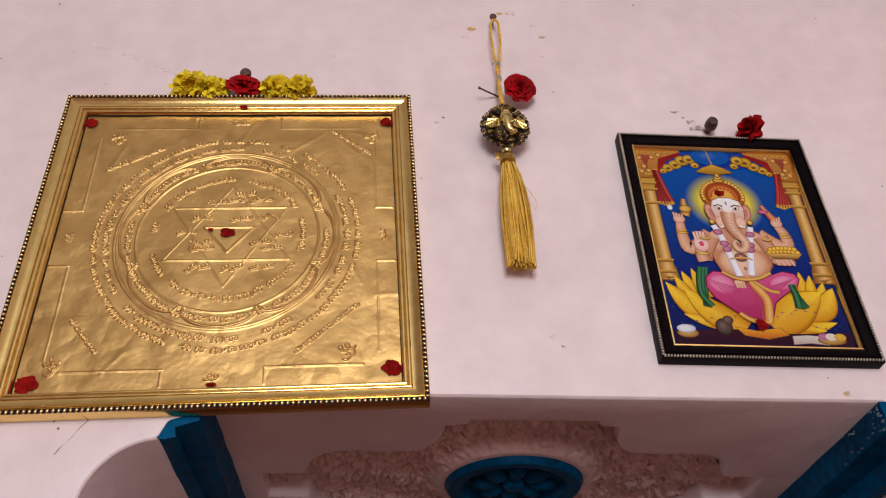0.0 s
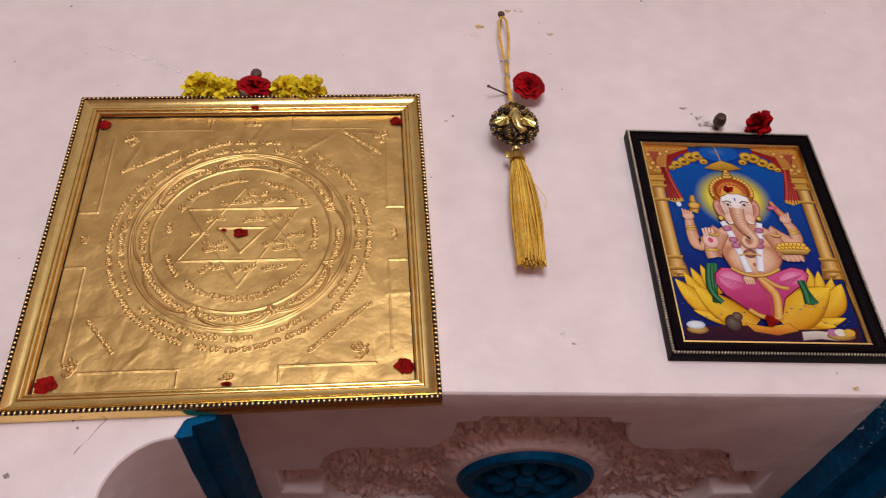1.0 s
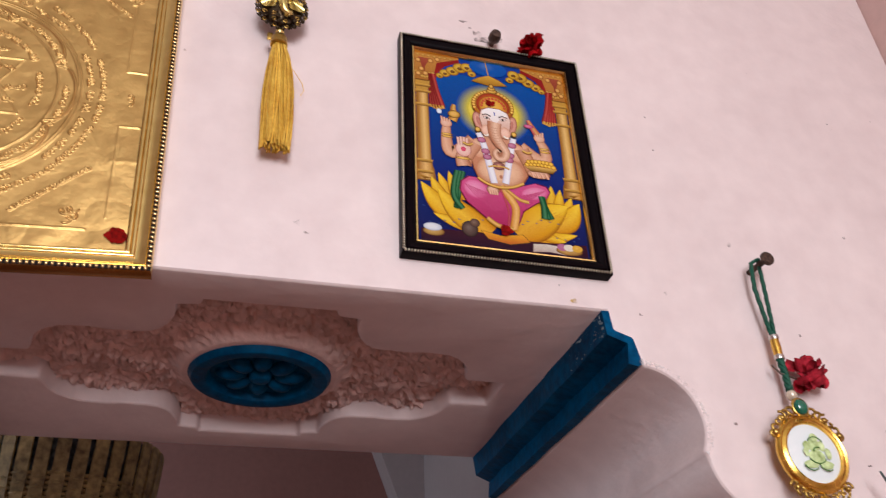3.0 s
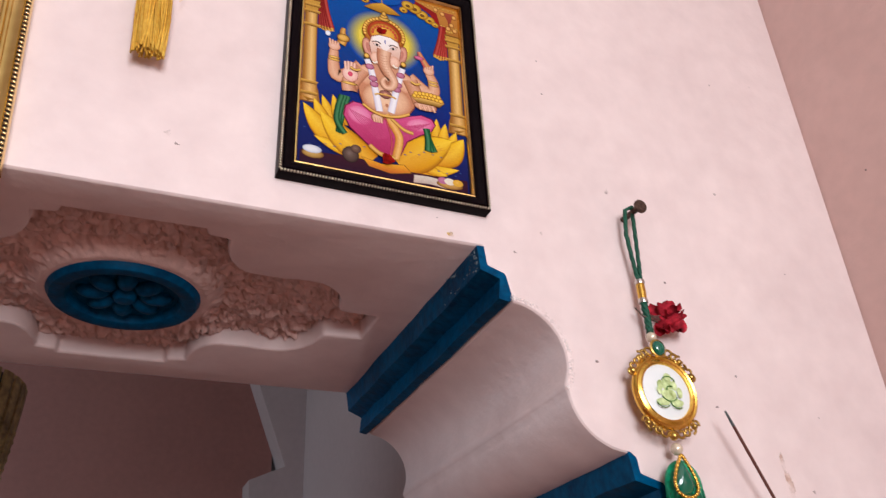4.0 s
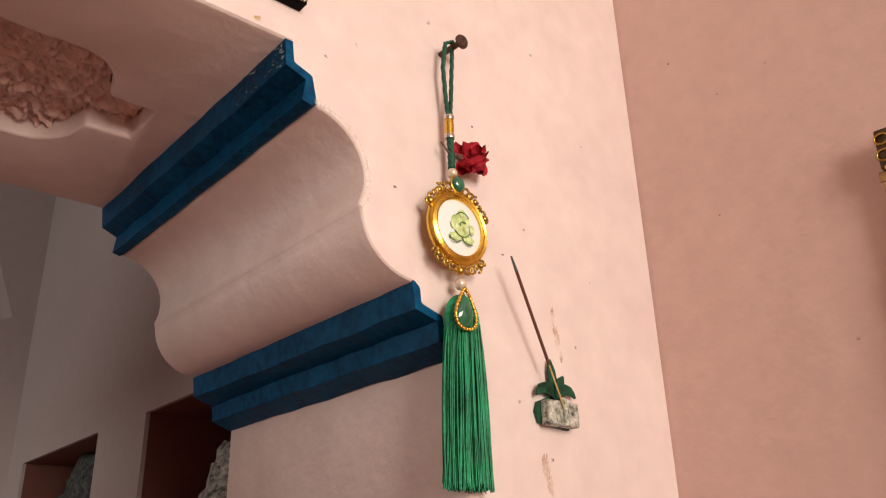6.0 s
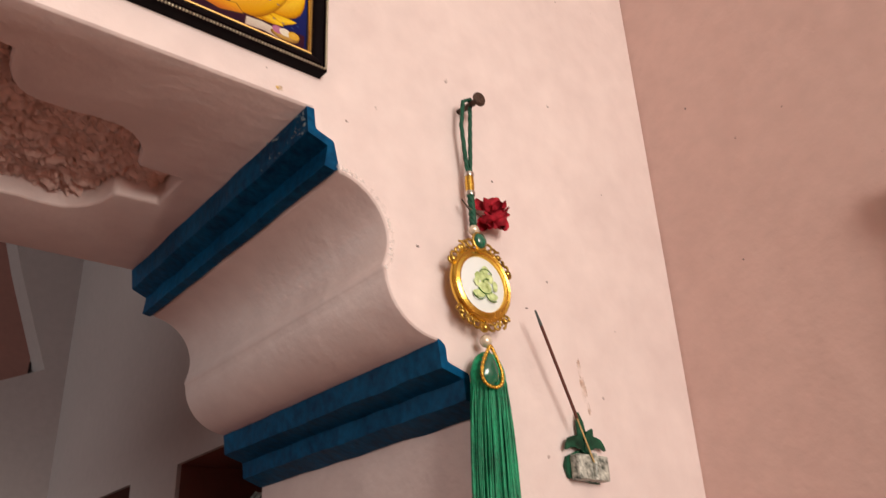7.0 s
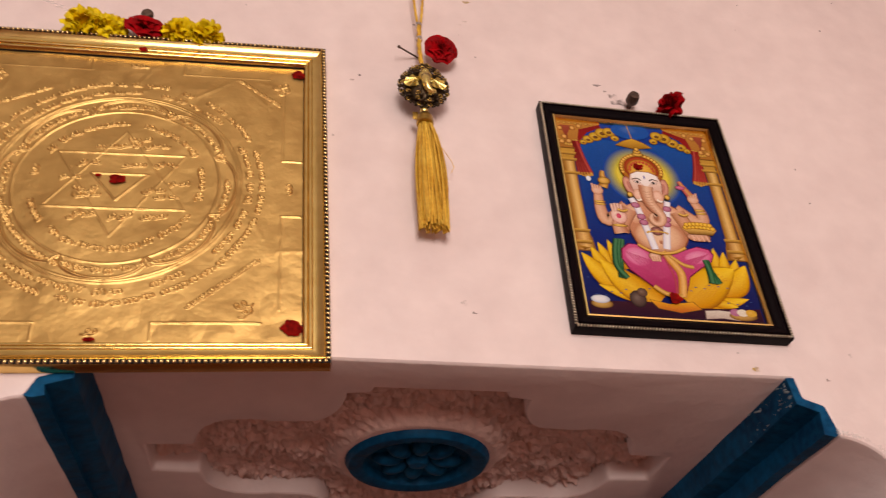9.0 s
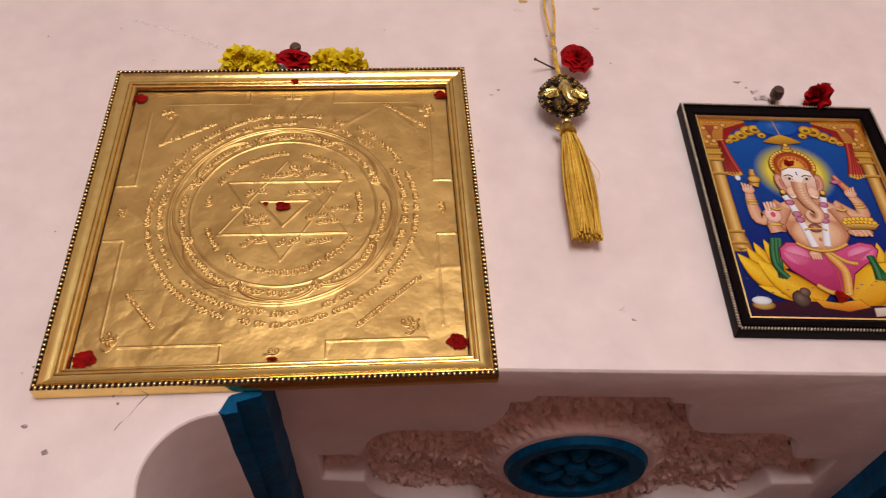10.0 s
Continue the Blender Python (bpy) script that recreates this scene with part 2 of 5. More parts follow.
def soffit_z(x):
    return 1.956 - 0.003 * (0.379 - x) / 0.56


cut = bmesh.new()
lo = [cut.verts.new((x, y, 1.90)) for x, y in panel]
hi = [cut.verts.new((x, y, soffit_z(x) + 0.034)) for x, y in panel]
cut.faces.new(lo)
cut.faces.new(list(reversed(hi)))
for i in range(len(lo)):
    j = (i + 1) % len(lo)
    cut.faces.new((lo[j], lo[i], hi[i], hi[j]))
cutter = part("cutter", cut, PINK, smooth=False)
mod = wall_raw.modifiers.new("panel", "BOOLEAN")
mod.operation, mod.object, mod.solver = "DIFFERENCE", cutter, "EXACT"
bev = wall_raw.modifiers.new("bevel", "BEVEL")
bev.width, bev.segments, bev.limit_method, bev.angle_limit = 0.0035, 3, "ANGLE", radians(35)
bev.use_clamp_overlap = True
wall_me = bpy.data.meshes.new_from_object(wall_raw.evaluated_get(bpy.context.evaluated_depsgraph_get()))
wall_me.name = "wall_front"
for o in (wall_raw, cutter):
    bpy.data.objects.remove(o)
wall_front = tagged(new("wall_front", wall_me), "thick pink plastered wall with a moulded arch opening", "wall", kind="structure")
wall_me.polygons.foreach_set("use_smooth", [True] * len(wall_me.polygons))
wall_me.set_sharp_from_angle(angle=radians(28))


def inside(x, y, poly):
    c = False
    for (x1, y1), (x2, y2) in zip(poly, poly[1:] + poly[:1]):
        if (y1 > y) != (y2 > y) and x < (x2 - x1) * (y - y1) / (y2 - y1) + x1:
            c = not c
    return c


# rough-cast floor of the sunk panel, with a smooth band round the rosette
RX, RY, RR = 0.099, 0.200, 0.069
rough_bm = bmesh.new()
step = 0.0021
grid = {}
nx, ny = int(0.49 / step), int(0.31 / step)
for i in range(nx + 1):
    for j in range(ny + 1):
        x, y = PX - 0.245 + i * step, PY - 0.155 + j * step
        if inside(x, y, panel):
            d = math.hypot(x - RX, y - RY)
            k = min(1.0, max(0.0, (d - RR - 0.006) / 0.016))
            p = Vector((x * 70 + y * 18, y * 120 - x * 16, 1.3))
            q = p + Vector((0.5 * noise.noise(p * 0.7), 0.5 * noise.noise(p * 0.7 + Vector((9, 4, 1))), 0))
            n = min(1.0, abs(noise.noise(q)) * 3.2) ** 0.55
            n2 = min(1.0, abs(noise.noise(q * 2.1 + Vector((5, 2, 0)))) * 2.6) ** 0.7
            h = (n * 0.0105 + n2 * 0.0080) * (0.85 + 0.5 * noise.noise(p * 0.3)) * k
            grid[i, j] = rough_bm.verts.new((x, y, soffit_z(x) + (0.0065 + 0.0235 * k - h if d > RR - 0.007 else 0.030)))
for i, j in grid:
    q = [(i, j), (i + 1, j), (i + 1, j + 1), (i, j + 1)]
    if all(k in grid for k in q):
        rough_bm.faces.new([grid[k] for k in q])
tagged(part("trim_rough_panel", rough_bm, PINK_ROUGH, smooth="all"), "rough-cast pink plaster in a sunk lintel panel", "plaster panel", kind="structure")


def rosette():
    t = thing("ceiling_rosette", "blue painted plaster flower rosette under the lintel", "rosette", pose(RX, RY, soffit_z(RX) + 0.0125, 180) @ Matrix.Diagonal((1.04, 1.04, 1.0, 1)))
    part("rim", lathe(bmesh.new(), [(0.0, -0.016), (0.066, -0.016), (0.0665, 0.007), (0.063, 0.0125), (0.056, 0.0135), (0.050, 0.011), (0.047, 0.003), (0.0, 0.002)], 56), BLUE, t)
    for k in range(8):
        a = 6.2832 * k / 8
        b = bmesh.new()
        ball(b, (0.027 * math.cos(a), 0.027 * math.sin(a), 0.0035), 0.0155, 14, (1.0, 0.60, 0.55), (0, 0, math.degrees(a)))
        part("petal", b, BLUE, t, smooth="all")
    part("centre", lathe(bmesh.new(), [(0.0105, 0.001), (0.0105, 0.008), (0.008, 0.012), (0.0, 0.0135)], 18), BLUE, t)
    return t


rosette()


def moulding(pts, left, label):
    b = prism(bmesh.new(), side(pts, left), 0.0008, DEPTH - 0.0008)
    bmesh.ops.recalc_face_normals(b, faces=b.faces)
    long_edges = [e for e in b.edges if abs(e.verts[0].co.y - e.verts[1].co.y) > 0.1]
    bmesh.ops.subdivide_edges(b, edges=long_edges, cuts=26)
    for v in b.verts:
        p = v.co
        n = Vector((noise.noise(p * 28), 0, noise.noise(p * 28 + Vector((7, 3, 1))))) * 0.0014
        v.co += n
    return tagged(part("trim_moulding", b, BLUE), label, "moulding", kind="structure")


UPPER = [(0.374, 1.957), (0.3765, 1.933), (0.3935, 1.9265), (0.3915, 1.9075), (0.400, 1.9055), (0.43, 1.925), (0.41, 1.957)]
LOWER = [(0.497, 1.785), (0.500, 1.7605), (0.522, 1.754), (0.5235, 1.737), (0.546, 1.7285), (0.57, 1.745), (0.53, 1.785)]
for pts in (UPPER, LOWER):
    for left in (False, True):
        moulding(pts, left, "peacock-blue painted stepped moulding across the arch reveal")


# chipped and whitened paint at the front of the upper moulding
def moulding_scuffs():
    rng = random.Random(21)
    b = bmesh.new()
    for i in range(46):
        y, z = 0.004 + 0.075 * rng.random() ** 1.8, 1.9345 + 0.0205 * rng.random()
        x = 0.3738 + 0.0025 * (1.957 - z) / 0.024 - 0.0012
        r, ly = rng.uniform(0.0004, 0.0013), rng.uniform(1.2, 4.0)
        n = 9
        ring_ = [b.verts.new((x, y + r * ly * math.cos(6.2832 * k / n) * rng.uniform(0.6, 1.2), z + r * math.sin(6.2832 * k / n) * rng.uniform(0.6, 1.2) + 0.2 * r * ly * math.cos(6.2832 * k / n))) for k in range(n)]
        mid = b.verts.new((x - 0.0004, y, z))
        for k in range(n):
            b.faces.new((mid, ring_[k], ring_[(k + 1) % n]))
    tagged(part("trim_scuffs", b, SCUFF, smooth="all"), "whitened chips in the blue moulding paint", "stain", kind="structure")


moulding_scuffs()


# ---- the rooms ----
def slab(name, a, b, mat, label, category):
    return tagged(part(name, cube(bmesh.new(), a, b), mat, smooth=False), label, category, kind="structure")


slab("floor", (-2.2, -2.7, -0.1), (0.95, 2.1, 0.0), FLOOR, "unseen floor, tinted red to bounce warm light upwards", "floor")
slab("ceiling", (-2.4, -2.9, 2.95), (1.1, 2.3, 3.1), CEILING, "unseen ceiling, toned for its reflection in the gilt", "ceiling")
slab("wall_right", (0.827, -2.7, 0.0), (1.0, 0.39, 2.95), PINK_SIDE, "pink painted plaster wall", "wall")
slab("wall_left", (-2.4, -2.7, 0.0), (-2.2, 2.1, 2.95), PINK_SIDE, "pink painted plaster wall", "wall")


def pierced(name, a, b, holes, axis, mat, label):
    """A wall slab with rectangular openings (u0, z0, u1, z1), cut into bands; u runs along the wall."""
    bm = bmesh.new()
    us = sorted({a[axis], b[axis], *[h[0] for h in holes], *[h[2] for h in holes]})
    zs = sorted({a[2], b[2], *[h[1] for h in holes], *[h[3] for h in holes]})
    for u0, u1 in zip(us, us[1:]):
        for z0, z1 in zip(zs, zs[1:]):
            um, zm = (u0 + u1) / 2, (z0 + z1) / 2
            if any(h[0] < um < h[2] and h[1] < zm < h[3] for h in holes):
                continue
            p, q = list(a), list(b)
            p[axis], q[axis], p[2], q[2] = u0, u1, z0, z1
            cube(bm, p, q)
    bmesh.ops.remove_doubles(bm, verts=bm.verts, dist=1e-5)
    seen = {}
    for f in bm.faces:
        seen.setdefault(tuple(round(c, 4) for c in f.calc_center_median()), []).append(f)
    bmesh.ops.delete(bm, geom=[f for fs in seen.values() if len(fs) > 1 for f in fs], context="FACES")
    return tagged(part(name, bm, mat, smooth=False), label, "wall", kind="structure")


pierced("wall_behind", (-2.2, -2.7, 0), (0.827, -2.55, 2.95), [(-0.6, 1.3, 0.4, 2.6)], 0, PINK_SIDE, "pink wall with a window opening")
pierced("wall_store_side", (0.70, 0.39, 0), (0.708, 2.1, 2.95), [(0.55, 1.25, 1.035, 1.875), (1.28, 1.25, 1.80, 1.875)], 1, GREY_PAINT, "grey-pink wall with two shelf niches")
# niche back, cheeks, top and shelf carry their shade in the colour
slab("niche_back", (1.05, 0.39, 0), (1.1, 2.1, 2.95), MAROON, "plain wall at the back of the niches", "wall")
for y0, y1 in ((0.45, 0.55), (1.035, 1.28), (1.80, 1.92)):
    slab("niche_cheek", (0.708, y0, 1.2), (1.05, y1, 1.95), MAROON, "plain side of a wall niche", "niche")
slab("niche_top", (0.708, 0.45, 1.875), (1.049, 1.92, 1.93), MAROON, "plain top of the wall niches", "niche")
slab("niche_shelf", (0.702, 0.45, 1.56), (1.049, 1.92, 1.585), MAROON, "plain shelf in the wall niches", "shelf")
slab("wall_store_left", (-1.3, 0.39, 0), (-1.2, 2.1, 2.95), GREY_PAINT, "plain wall of the store room", "wall")
# stepped edge and recess added to stand for a dark area; shade is coloured in
store = prism(bmesh.new(), [(0.70, 0), (0.70, 2.95), (0.41, 2.95), (0.535, 2.565), (0.642, 2.28), (0.535, 2.232), (0.547, 2.03), (0.547, 0)], 1.92, 2.1)
tagged(part("wall_store_back", store, GREY_PAINT, smooth=False), "grey-pink wall with a stepped edge beside an added dark recess", "wall", kind="structure")
slab("wall_recess", (-1.2, 2.02, 0), (0.62, 2.1, 2.95), RECESS, "wall of the added recess, its shade put into a dull maroon", "wall")
slab("store_loft", (-1.2, 0.72, 1.80), (0.03, 1.5, 1.84), GREY_PAINT, "plain loft slab in the store room", "loft")


# ---- framed pictures ----
def rails(hw, hh, prof, mat, parent, name="rail", label=""):
    """Four mitred sides; prof is (inset from the outer edge, y)."""
    cs = ((-1, 1), (1, 1), (1, -1), (-1, -1))
    for k in range(4):
        (ax, az), (bx, bz) = cs[k], cs[(k + 1) % 4]
        b = bmesh.new()
        rows = []
        for d, y in prof:
            rows.append([b.verts.new((s[0] * (hw - d), y, s[1] * (hh - d))) for s in ((ax, az), (bx, bz))])
        for p, q in zip(rows, rows[1:]):
            b.faces.new((p[0], p[1], q[1], q[0]))
        for e in (0, 1):
            b.faces.new([r[e] for r in rows])
        b.faces.new((rows[0][0], rows[0][1], rows[-1][1], rows[-1][0]))
        part(name, b, mat, parent, label)


def beads(hw, hh, y, pitch, r, mat, parent, sc=(1, 1, 1), lean=0.0, label=""):
    b = bmesh.new()
    for k in range(4):
        L = hw if k % 2 == 0 else hh
        n = int(2 * L / pitch)
        for i in range(n):
            s = -L + (i + 0.5) * 2 * L / n
            c = ((s, y, hh), (hw, y, s), (s, y, -hh), (-hw, y, s))[k]
            m = pose(*c, 0, (90 if k % 2 else 0) + lean, 0) @ Matrix.Diagonal((sc[0] * r, sc[1] * r, sc[2] * r, 1))
            bmesh.ops.create_icosphere(b, subdivisions=1, radius=1, matrix=m)
    tagged(part("beading", b, mat, parent, label, smooth="all"), kind="stuff")


def blob(bm, cx, cz, r, y, seed, n=18, rough=0.35, sx=1.0, sz=1.0, dome=0.0006):
    """An irregular smear on an upright plane, slightly domed."""
    c = bm.verts.new((cx, y - dome, cz))
    ring, mid = [], []
    for i in range(n):
        a = 6.2832 * i / n
        q = r * (1 + rough * 1.5 * noise.noise(Vector((math.cos(a) * 1.5, math.sin(a) * 1.5, seed * 3.7))) + rough * 0.8 * noise.noise(Vector((math.cos(a) * 4.5, math.sin(a) * 4.5, seed * 1.9))))
        ring.append(bm.verts.new((cx + q * sx * math.cos(a), y, cz + q * sz * math.sin(a))))
        mid.append(bm.verts.new((cx + q * sx * 0.6 * math.cos(a), y - dome * 0.8, cz + q * sz * 0.6 * math.sin(a))))
    for i in range(n):
        j = (i + 1) % n
        bm.faces.new((c, mid[i], mid[j]))
        bm.faces.new((mid[i], ring[i], ring[j], mid[j]))
    return bm


def foil_relief(n, half):
    """Height field of the embossed diagram: rings, petals, a six-pointed star, rows of small raised marks and creases."""
    rng = random.Random(4)
    H = np.zeros((n, n))
    k = (n - 1) / (2 * half)

    def dot(x, z, r, h):
        ci, cj, w = (z + half) * k, (x + half) * k, int(r * k * 2.2) + 1
        i0, i1, j0, j1 = max(0, int(ci) - w), min(n, int(ci) + w + 2), max(0, int(cj) - w), min(n, int(cj) + w + 2)
        if i0 >= i1 or j0 >= j1:
            return
        ii, jj = np.mgrid[i0:i1, j0:j1]
        g = h * np.exp(-((ii - ci) ** 2 + (jj - cj) ** 2) / (r * k) ** 2)
        H[i0:i1, j0:j1] = np.maximum(H[i0:i1, j0:j1], g)

    def line(pts, r=0.0010, h=0.0007):
        for (x0, z0), (x1, z1) in zip(pts, pts[1:]):
            m = max(1, int(math.hypot(x1 - x0, z1 - z0) / 0.0006))
            for i in range(m):
                dot(x0 + (x1 - x0) * i / m, z0 + (z1 - z0) * i / m, r, h)

    def mark(x, z, a, s):
        # one small raised squiggle: a run of plain loops
        ca, sa = math.cos(a), math.sin(a)
        turns = rng.choice((2, 2, 3))
        h1, h2, ph = rng.uniform(0.5, 0.85), rng.uniform(0.4, 0.8), rng.uniform(0, 6.28)
        m = turns * 9
        pts = []
        for i in range(m + 1):
            t = 6.2832 * turns * i / m
            u = s * (0.62 * turns * (i / m * 2 - 1) + 0.55 * math.cos(t + ph))
            v = s * (h1 if int(t / 6.2832) % 2 else h2) * math.sin(t + ph)
            pts.append((x + u * ca - v * sa, z + u * sa + v * ca))
        line(pts, 0.00055, 0.0011)

    def marks_round(r, count, s, skip=0.1):
        for i in range(count):
            if rng.random() > skip:
                a = 6.2832 * i / count + rng.uniform(-0.01, 0.01)
                mark(r * math.cos(a), r * math.sin(a) + rng.uniform(-0.001, 0.001), a - 1.5708, s)

    for r in (0.0795, 0.0955, 0.0975):
        line([(r * math.cos(t * 0.0628), r * math.sin(t * 0.0628)) for t in range(101)], 0.0008, 0.0005)
    for i in range(8):
        a0 = 6.2832 * i / 8 + 0.39
        line([((0.080 + 0.0135 * math.sin(math.pi * t / 16) ** 0.35) * math.cos(a0 + 0.76 * t / 16), (0.080 + 0.0135 * math.sin(math.pi * t / 16) ** 0.35) * math.sin(a0 + 0.76 * t / 16)) for t in range(17)], 0.0010, 0.0010)
    marks_round(0.0655, 34, 0.0034, 0.12)
    marks_round(0.0860, 50, 0.0029, 0.04)
    marks_round(0.1045, 48, 0.0032, 0.14)
    marks_round(0.1145, 60, 0.0030, 0.06)
    line([(-0.050, 0.031), (0.050, 0.031), (0.0, -0.054), (-0.050, 0.031)], 0.0007, 0.00035)
    line([(-0.054, -0.0265), (0.054, -0.0265), (0.0, 0.056), (-0.054, -0.0265)], 0.0007, 0.00035)
    line([(-0.050, 0.031), (0.050, 0.031)], 0.0008, 0.0006)
    line([(-0.054, -0.0265), (0.054, -0.0265)], 0.0008, 0.0006)
    line([(-0.022, 0.009), (0.022, 0.009), (0.0, -0.018), (-0.022, 0.009)], 0.0008, 0.0006)
    for x, z in ((0.004, 0.018), (-0.030, 0.020), (0.030, 0.020), (-0.028, -0.008), (0.024, -0.008), (-0.028, -0.034), (0.0, -0.035), (0.026, -0.035), (0.0, 0.040), (-0.018, 0.038), (0.022, 0.040), (-0.042, 0.004), (0.042, 0.0), (-0.026, -0.014), (0.034, -0.014), (0.008, 0.047)):
        mark(x, z, rng.uniform(-0.4, 0.8), 0.0029)
        mark(x + 0.010, z + 0.001, rng.uniform(-0.4, 0.8), 0.0026)
    for (x0, z0), (x1, z1), cnt, (mx, mz) in (((-0.115, 0.080), (-0.072, 0.104), 8, (-0.116, 0.122)), ((0.092, 0.126), (0.124, 0.100), 6, (0.128, 0.122)), ((-0.116, -0.086), (-0.095, -0.112), 5, (-0.126, -0.122)), ((0.066, -0.116), (0.112, -0.076), 10, (0.104, -0.116))):
        a = math.atan2(z1 - z0, x1 - x0)
        for i in range(cnt):
            mark(x0 + (x1 - x0) * i / (cnt - 1), z0 + (z1 - z0) * i / (cnt - 1), a, 0.0021)
        mark(mx, mz, 0.4, 0.0046)
        mark(mx + 0.003, mz - 0.006, 0.9, 0.0040)
    for sx in (-1, 1):
        for sz in (-1, 1):
            line([(sx * 0.040, sz * 0.131), (sx * 0.118, sz * 0.131)], 0.0008, 0.0005 if sz < 0 else 0.0002)
            line([(sx * 0.040, sz * 0.131), (sx * 0.040, sz * 0.146)], 0.0008, 0.0003)
            line([(sx * 0.131, sz * 0.03), (sx * 0.131, sz * 0.12)], 0.0008, 0.00025)
            line([(sx * 0.131, sz * 0.03), (sx * 0.147, sz * 0.03)], 0.0008, 0.0006)
        mark(sx * 0.137, 0, 1.57, 0.0038)
        mark(0, sx * 0.139, 0, 0.0038)
    for i in range(34):
        a, x, z, l = rng.uniform(0, 3.14), rng.uniform(-half, half), rng.uniform(-half, half), rng.uniform(0.008, 0.035)
        if max(abs(x), abs(z)) > 0.1:
            line([(x, z), (x + l * math.cos(a), z + l * math.sin(a))], 0.0022, 0.0002)
    return H


def gold_frame():
    t = thing("gold_picture_frame", "square gilt frame holding gold foil embossed with a circular diagram", "picture frame", pose(-0.1734, -0.0005, 2.1056, 0, -3.3, 0) @ Matrix.Diagonal((1.016, 0.74, 1.022, 1)))
    hw, hh = 0.1665, 0.169
    cove = [(0.0047 + 0.0078 * q / 8, -0.0178 + 0.0046 * q / 8 + 0.0013 * math.sin(math.pi * q / 8)) for q in range(9)]
    fillets = [(c0 + r * (1 - math.cos(math.pi * q / 7)), y0 - r * 1.1 * math.sin(math.pi * q / 7) + 0.0009 * q / 7) for c0, r, y0 in ((0.0127, 0.00165, -0.0122), (0.0162, 0.0016, -0.0106)) for q in range(8)]
    rails(hw, hh, [(0.0, 0.0), (0.0, -0.016), (0.0008, -0.0172), (0.0038, -0.0172), (0.0042, -0.0166)] + cove + fillets + [(0.0198, -0.0090), (0.0199, -0.004), (0.0, -0.0001)], GOLD, t)
    rails(hw - 0.0196, hh - 0.0196, [(0.0, -0.004), (0.0, -0.0066), (0.0008, -0.0062), (0.0009, -0.004)], DARK_WOOD, t, "liner", "dark inner liner")
    beads(hw - 0.0018, hh - 0.0018, -0.0176, 0.0041, 0.0016, GOLD_BEAD, t, (0.9, 1.25, 1.3), 16, "gilt rope beading")
    # dark strip added under the beads so that their gaps come out dark
    rails(hw - 0.0002, hh - 0.0002, [(0.0, -0.0165), (0.0, -0.0174), (0.0036, -0.0174), (0.0036, -0.0165)], DARK_WOOD, t, "bead_gap_strip", "added dark strip that darkens the gaps between the beads")
    n, half = 700, 0.1495
    H = foil_relief(n, half)
    verts, faces = [], []
    for i in range(n):
        z = -half + 2 * half * i / (n - 1)
        for j in range(n):
            x = (-half + 2 * half * j / (n - 1)) * 0.985
            w = noise.noise(Vector((x * 28, z * 28, 0.5)))
            c = 0.0006 * w + 0.0004 * abs(noise.noise(Vector((x * 55 + 3, z * 40, 2.5)))) * (1.8 if z < -0.08 else 0.6)
            verts.append((x, -0.0042 - 1.7 * H[i, j] - 1.3 * c, z))
    for i in range(n - 1):
        faces += [(i * n + j, i * n + j + 1, i * n + n + j + 1, i * n + n + j) for j in range(n - 1)]
    me = bpy.data.meshes.new("foil_sheet")
    me.from_pydata(verts, [], faces)
    me.materials.append(FOIL)
    me.polygons.foreach_set("use_smooth", [True] * len(me.polygons))
    sheet = new("foil_sheet", me)
    sheet.parent = t
    sheet["label"] = "crinkled embossed gold foil"
    for i, (x, z, r, sx) in enumerate(((-0.001, 0.003, 0.0060, 1.05), (-0.016, 0.006, 0.0020, 1.2), (-0.142, 0.139, 0.0058, 1.1), (0.141, 0.139, 0.0058, 1.1), (-0.138, -0.141, 0.0080, 1.15), (0.139, -0.136, 0.0080, 0.95), (0.002, 0.155, 0.0042, 0.9), (0.0, -0.146, 0.0020, 2.0))):
        part("vermilion_mark", blob(bmesh.new(), x, z, r, -0.0062 if i < 6 else (-0.0132 if i == 6 else -0.0075), i + 2, 44, 0.22, sx, 0.85, dome=0.0014), KUMKUM, t, "smeared red vermilion mark")
    part("backing", cube(bmesh.new(), (-hw + 0.004, -0.0035, -hh + 0.004), (hw - 0.004, -0.0002, hh - 0.004)), DARK_WOOD, t)


gold_frame()


def print_material():
    m = bpy.data.materials.new("glossy_colour_print")
    m.use_nodes = True
    nt = m.node_tree
    b = nt.nodes["Principled BSDF"]
    at = nt.nodes.new("ShaderNodeAttribute")
    at.attribute_name = "ink"
    nz = nt.nodes.new("ShaderNodeTexNoise")
    nz.inputs["Scale"].default_value, nz.inputs["Detail"].default_value = 260, 5
    mx = nt.nodes.new("ShaderNodeMix")
    mx.data_type, mx.blend_type = "RGBA", "OVERLAY"
    mx.inputs[0].default_value = 0.45
    nt.links.new(at.outputs["Color"], mx.inputs[6])
    nt.links.new(nz.outputs[0], mx.inputs[7])
    nt.links.new(mx.outputs[2], b.inputs["Base Color"])
    b.inputs["Roughness"].default_value = 0.35
    b.inputs["Specular IOR Level"].default_value = 0.15
    return m


def lerp(a, b, t):
    return tuple(p + (q - p) * t for p, q in zip(a, b))


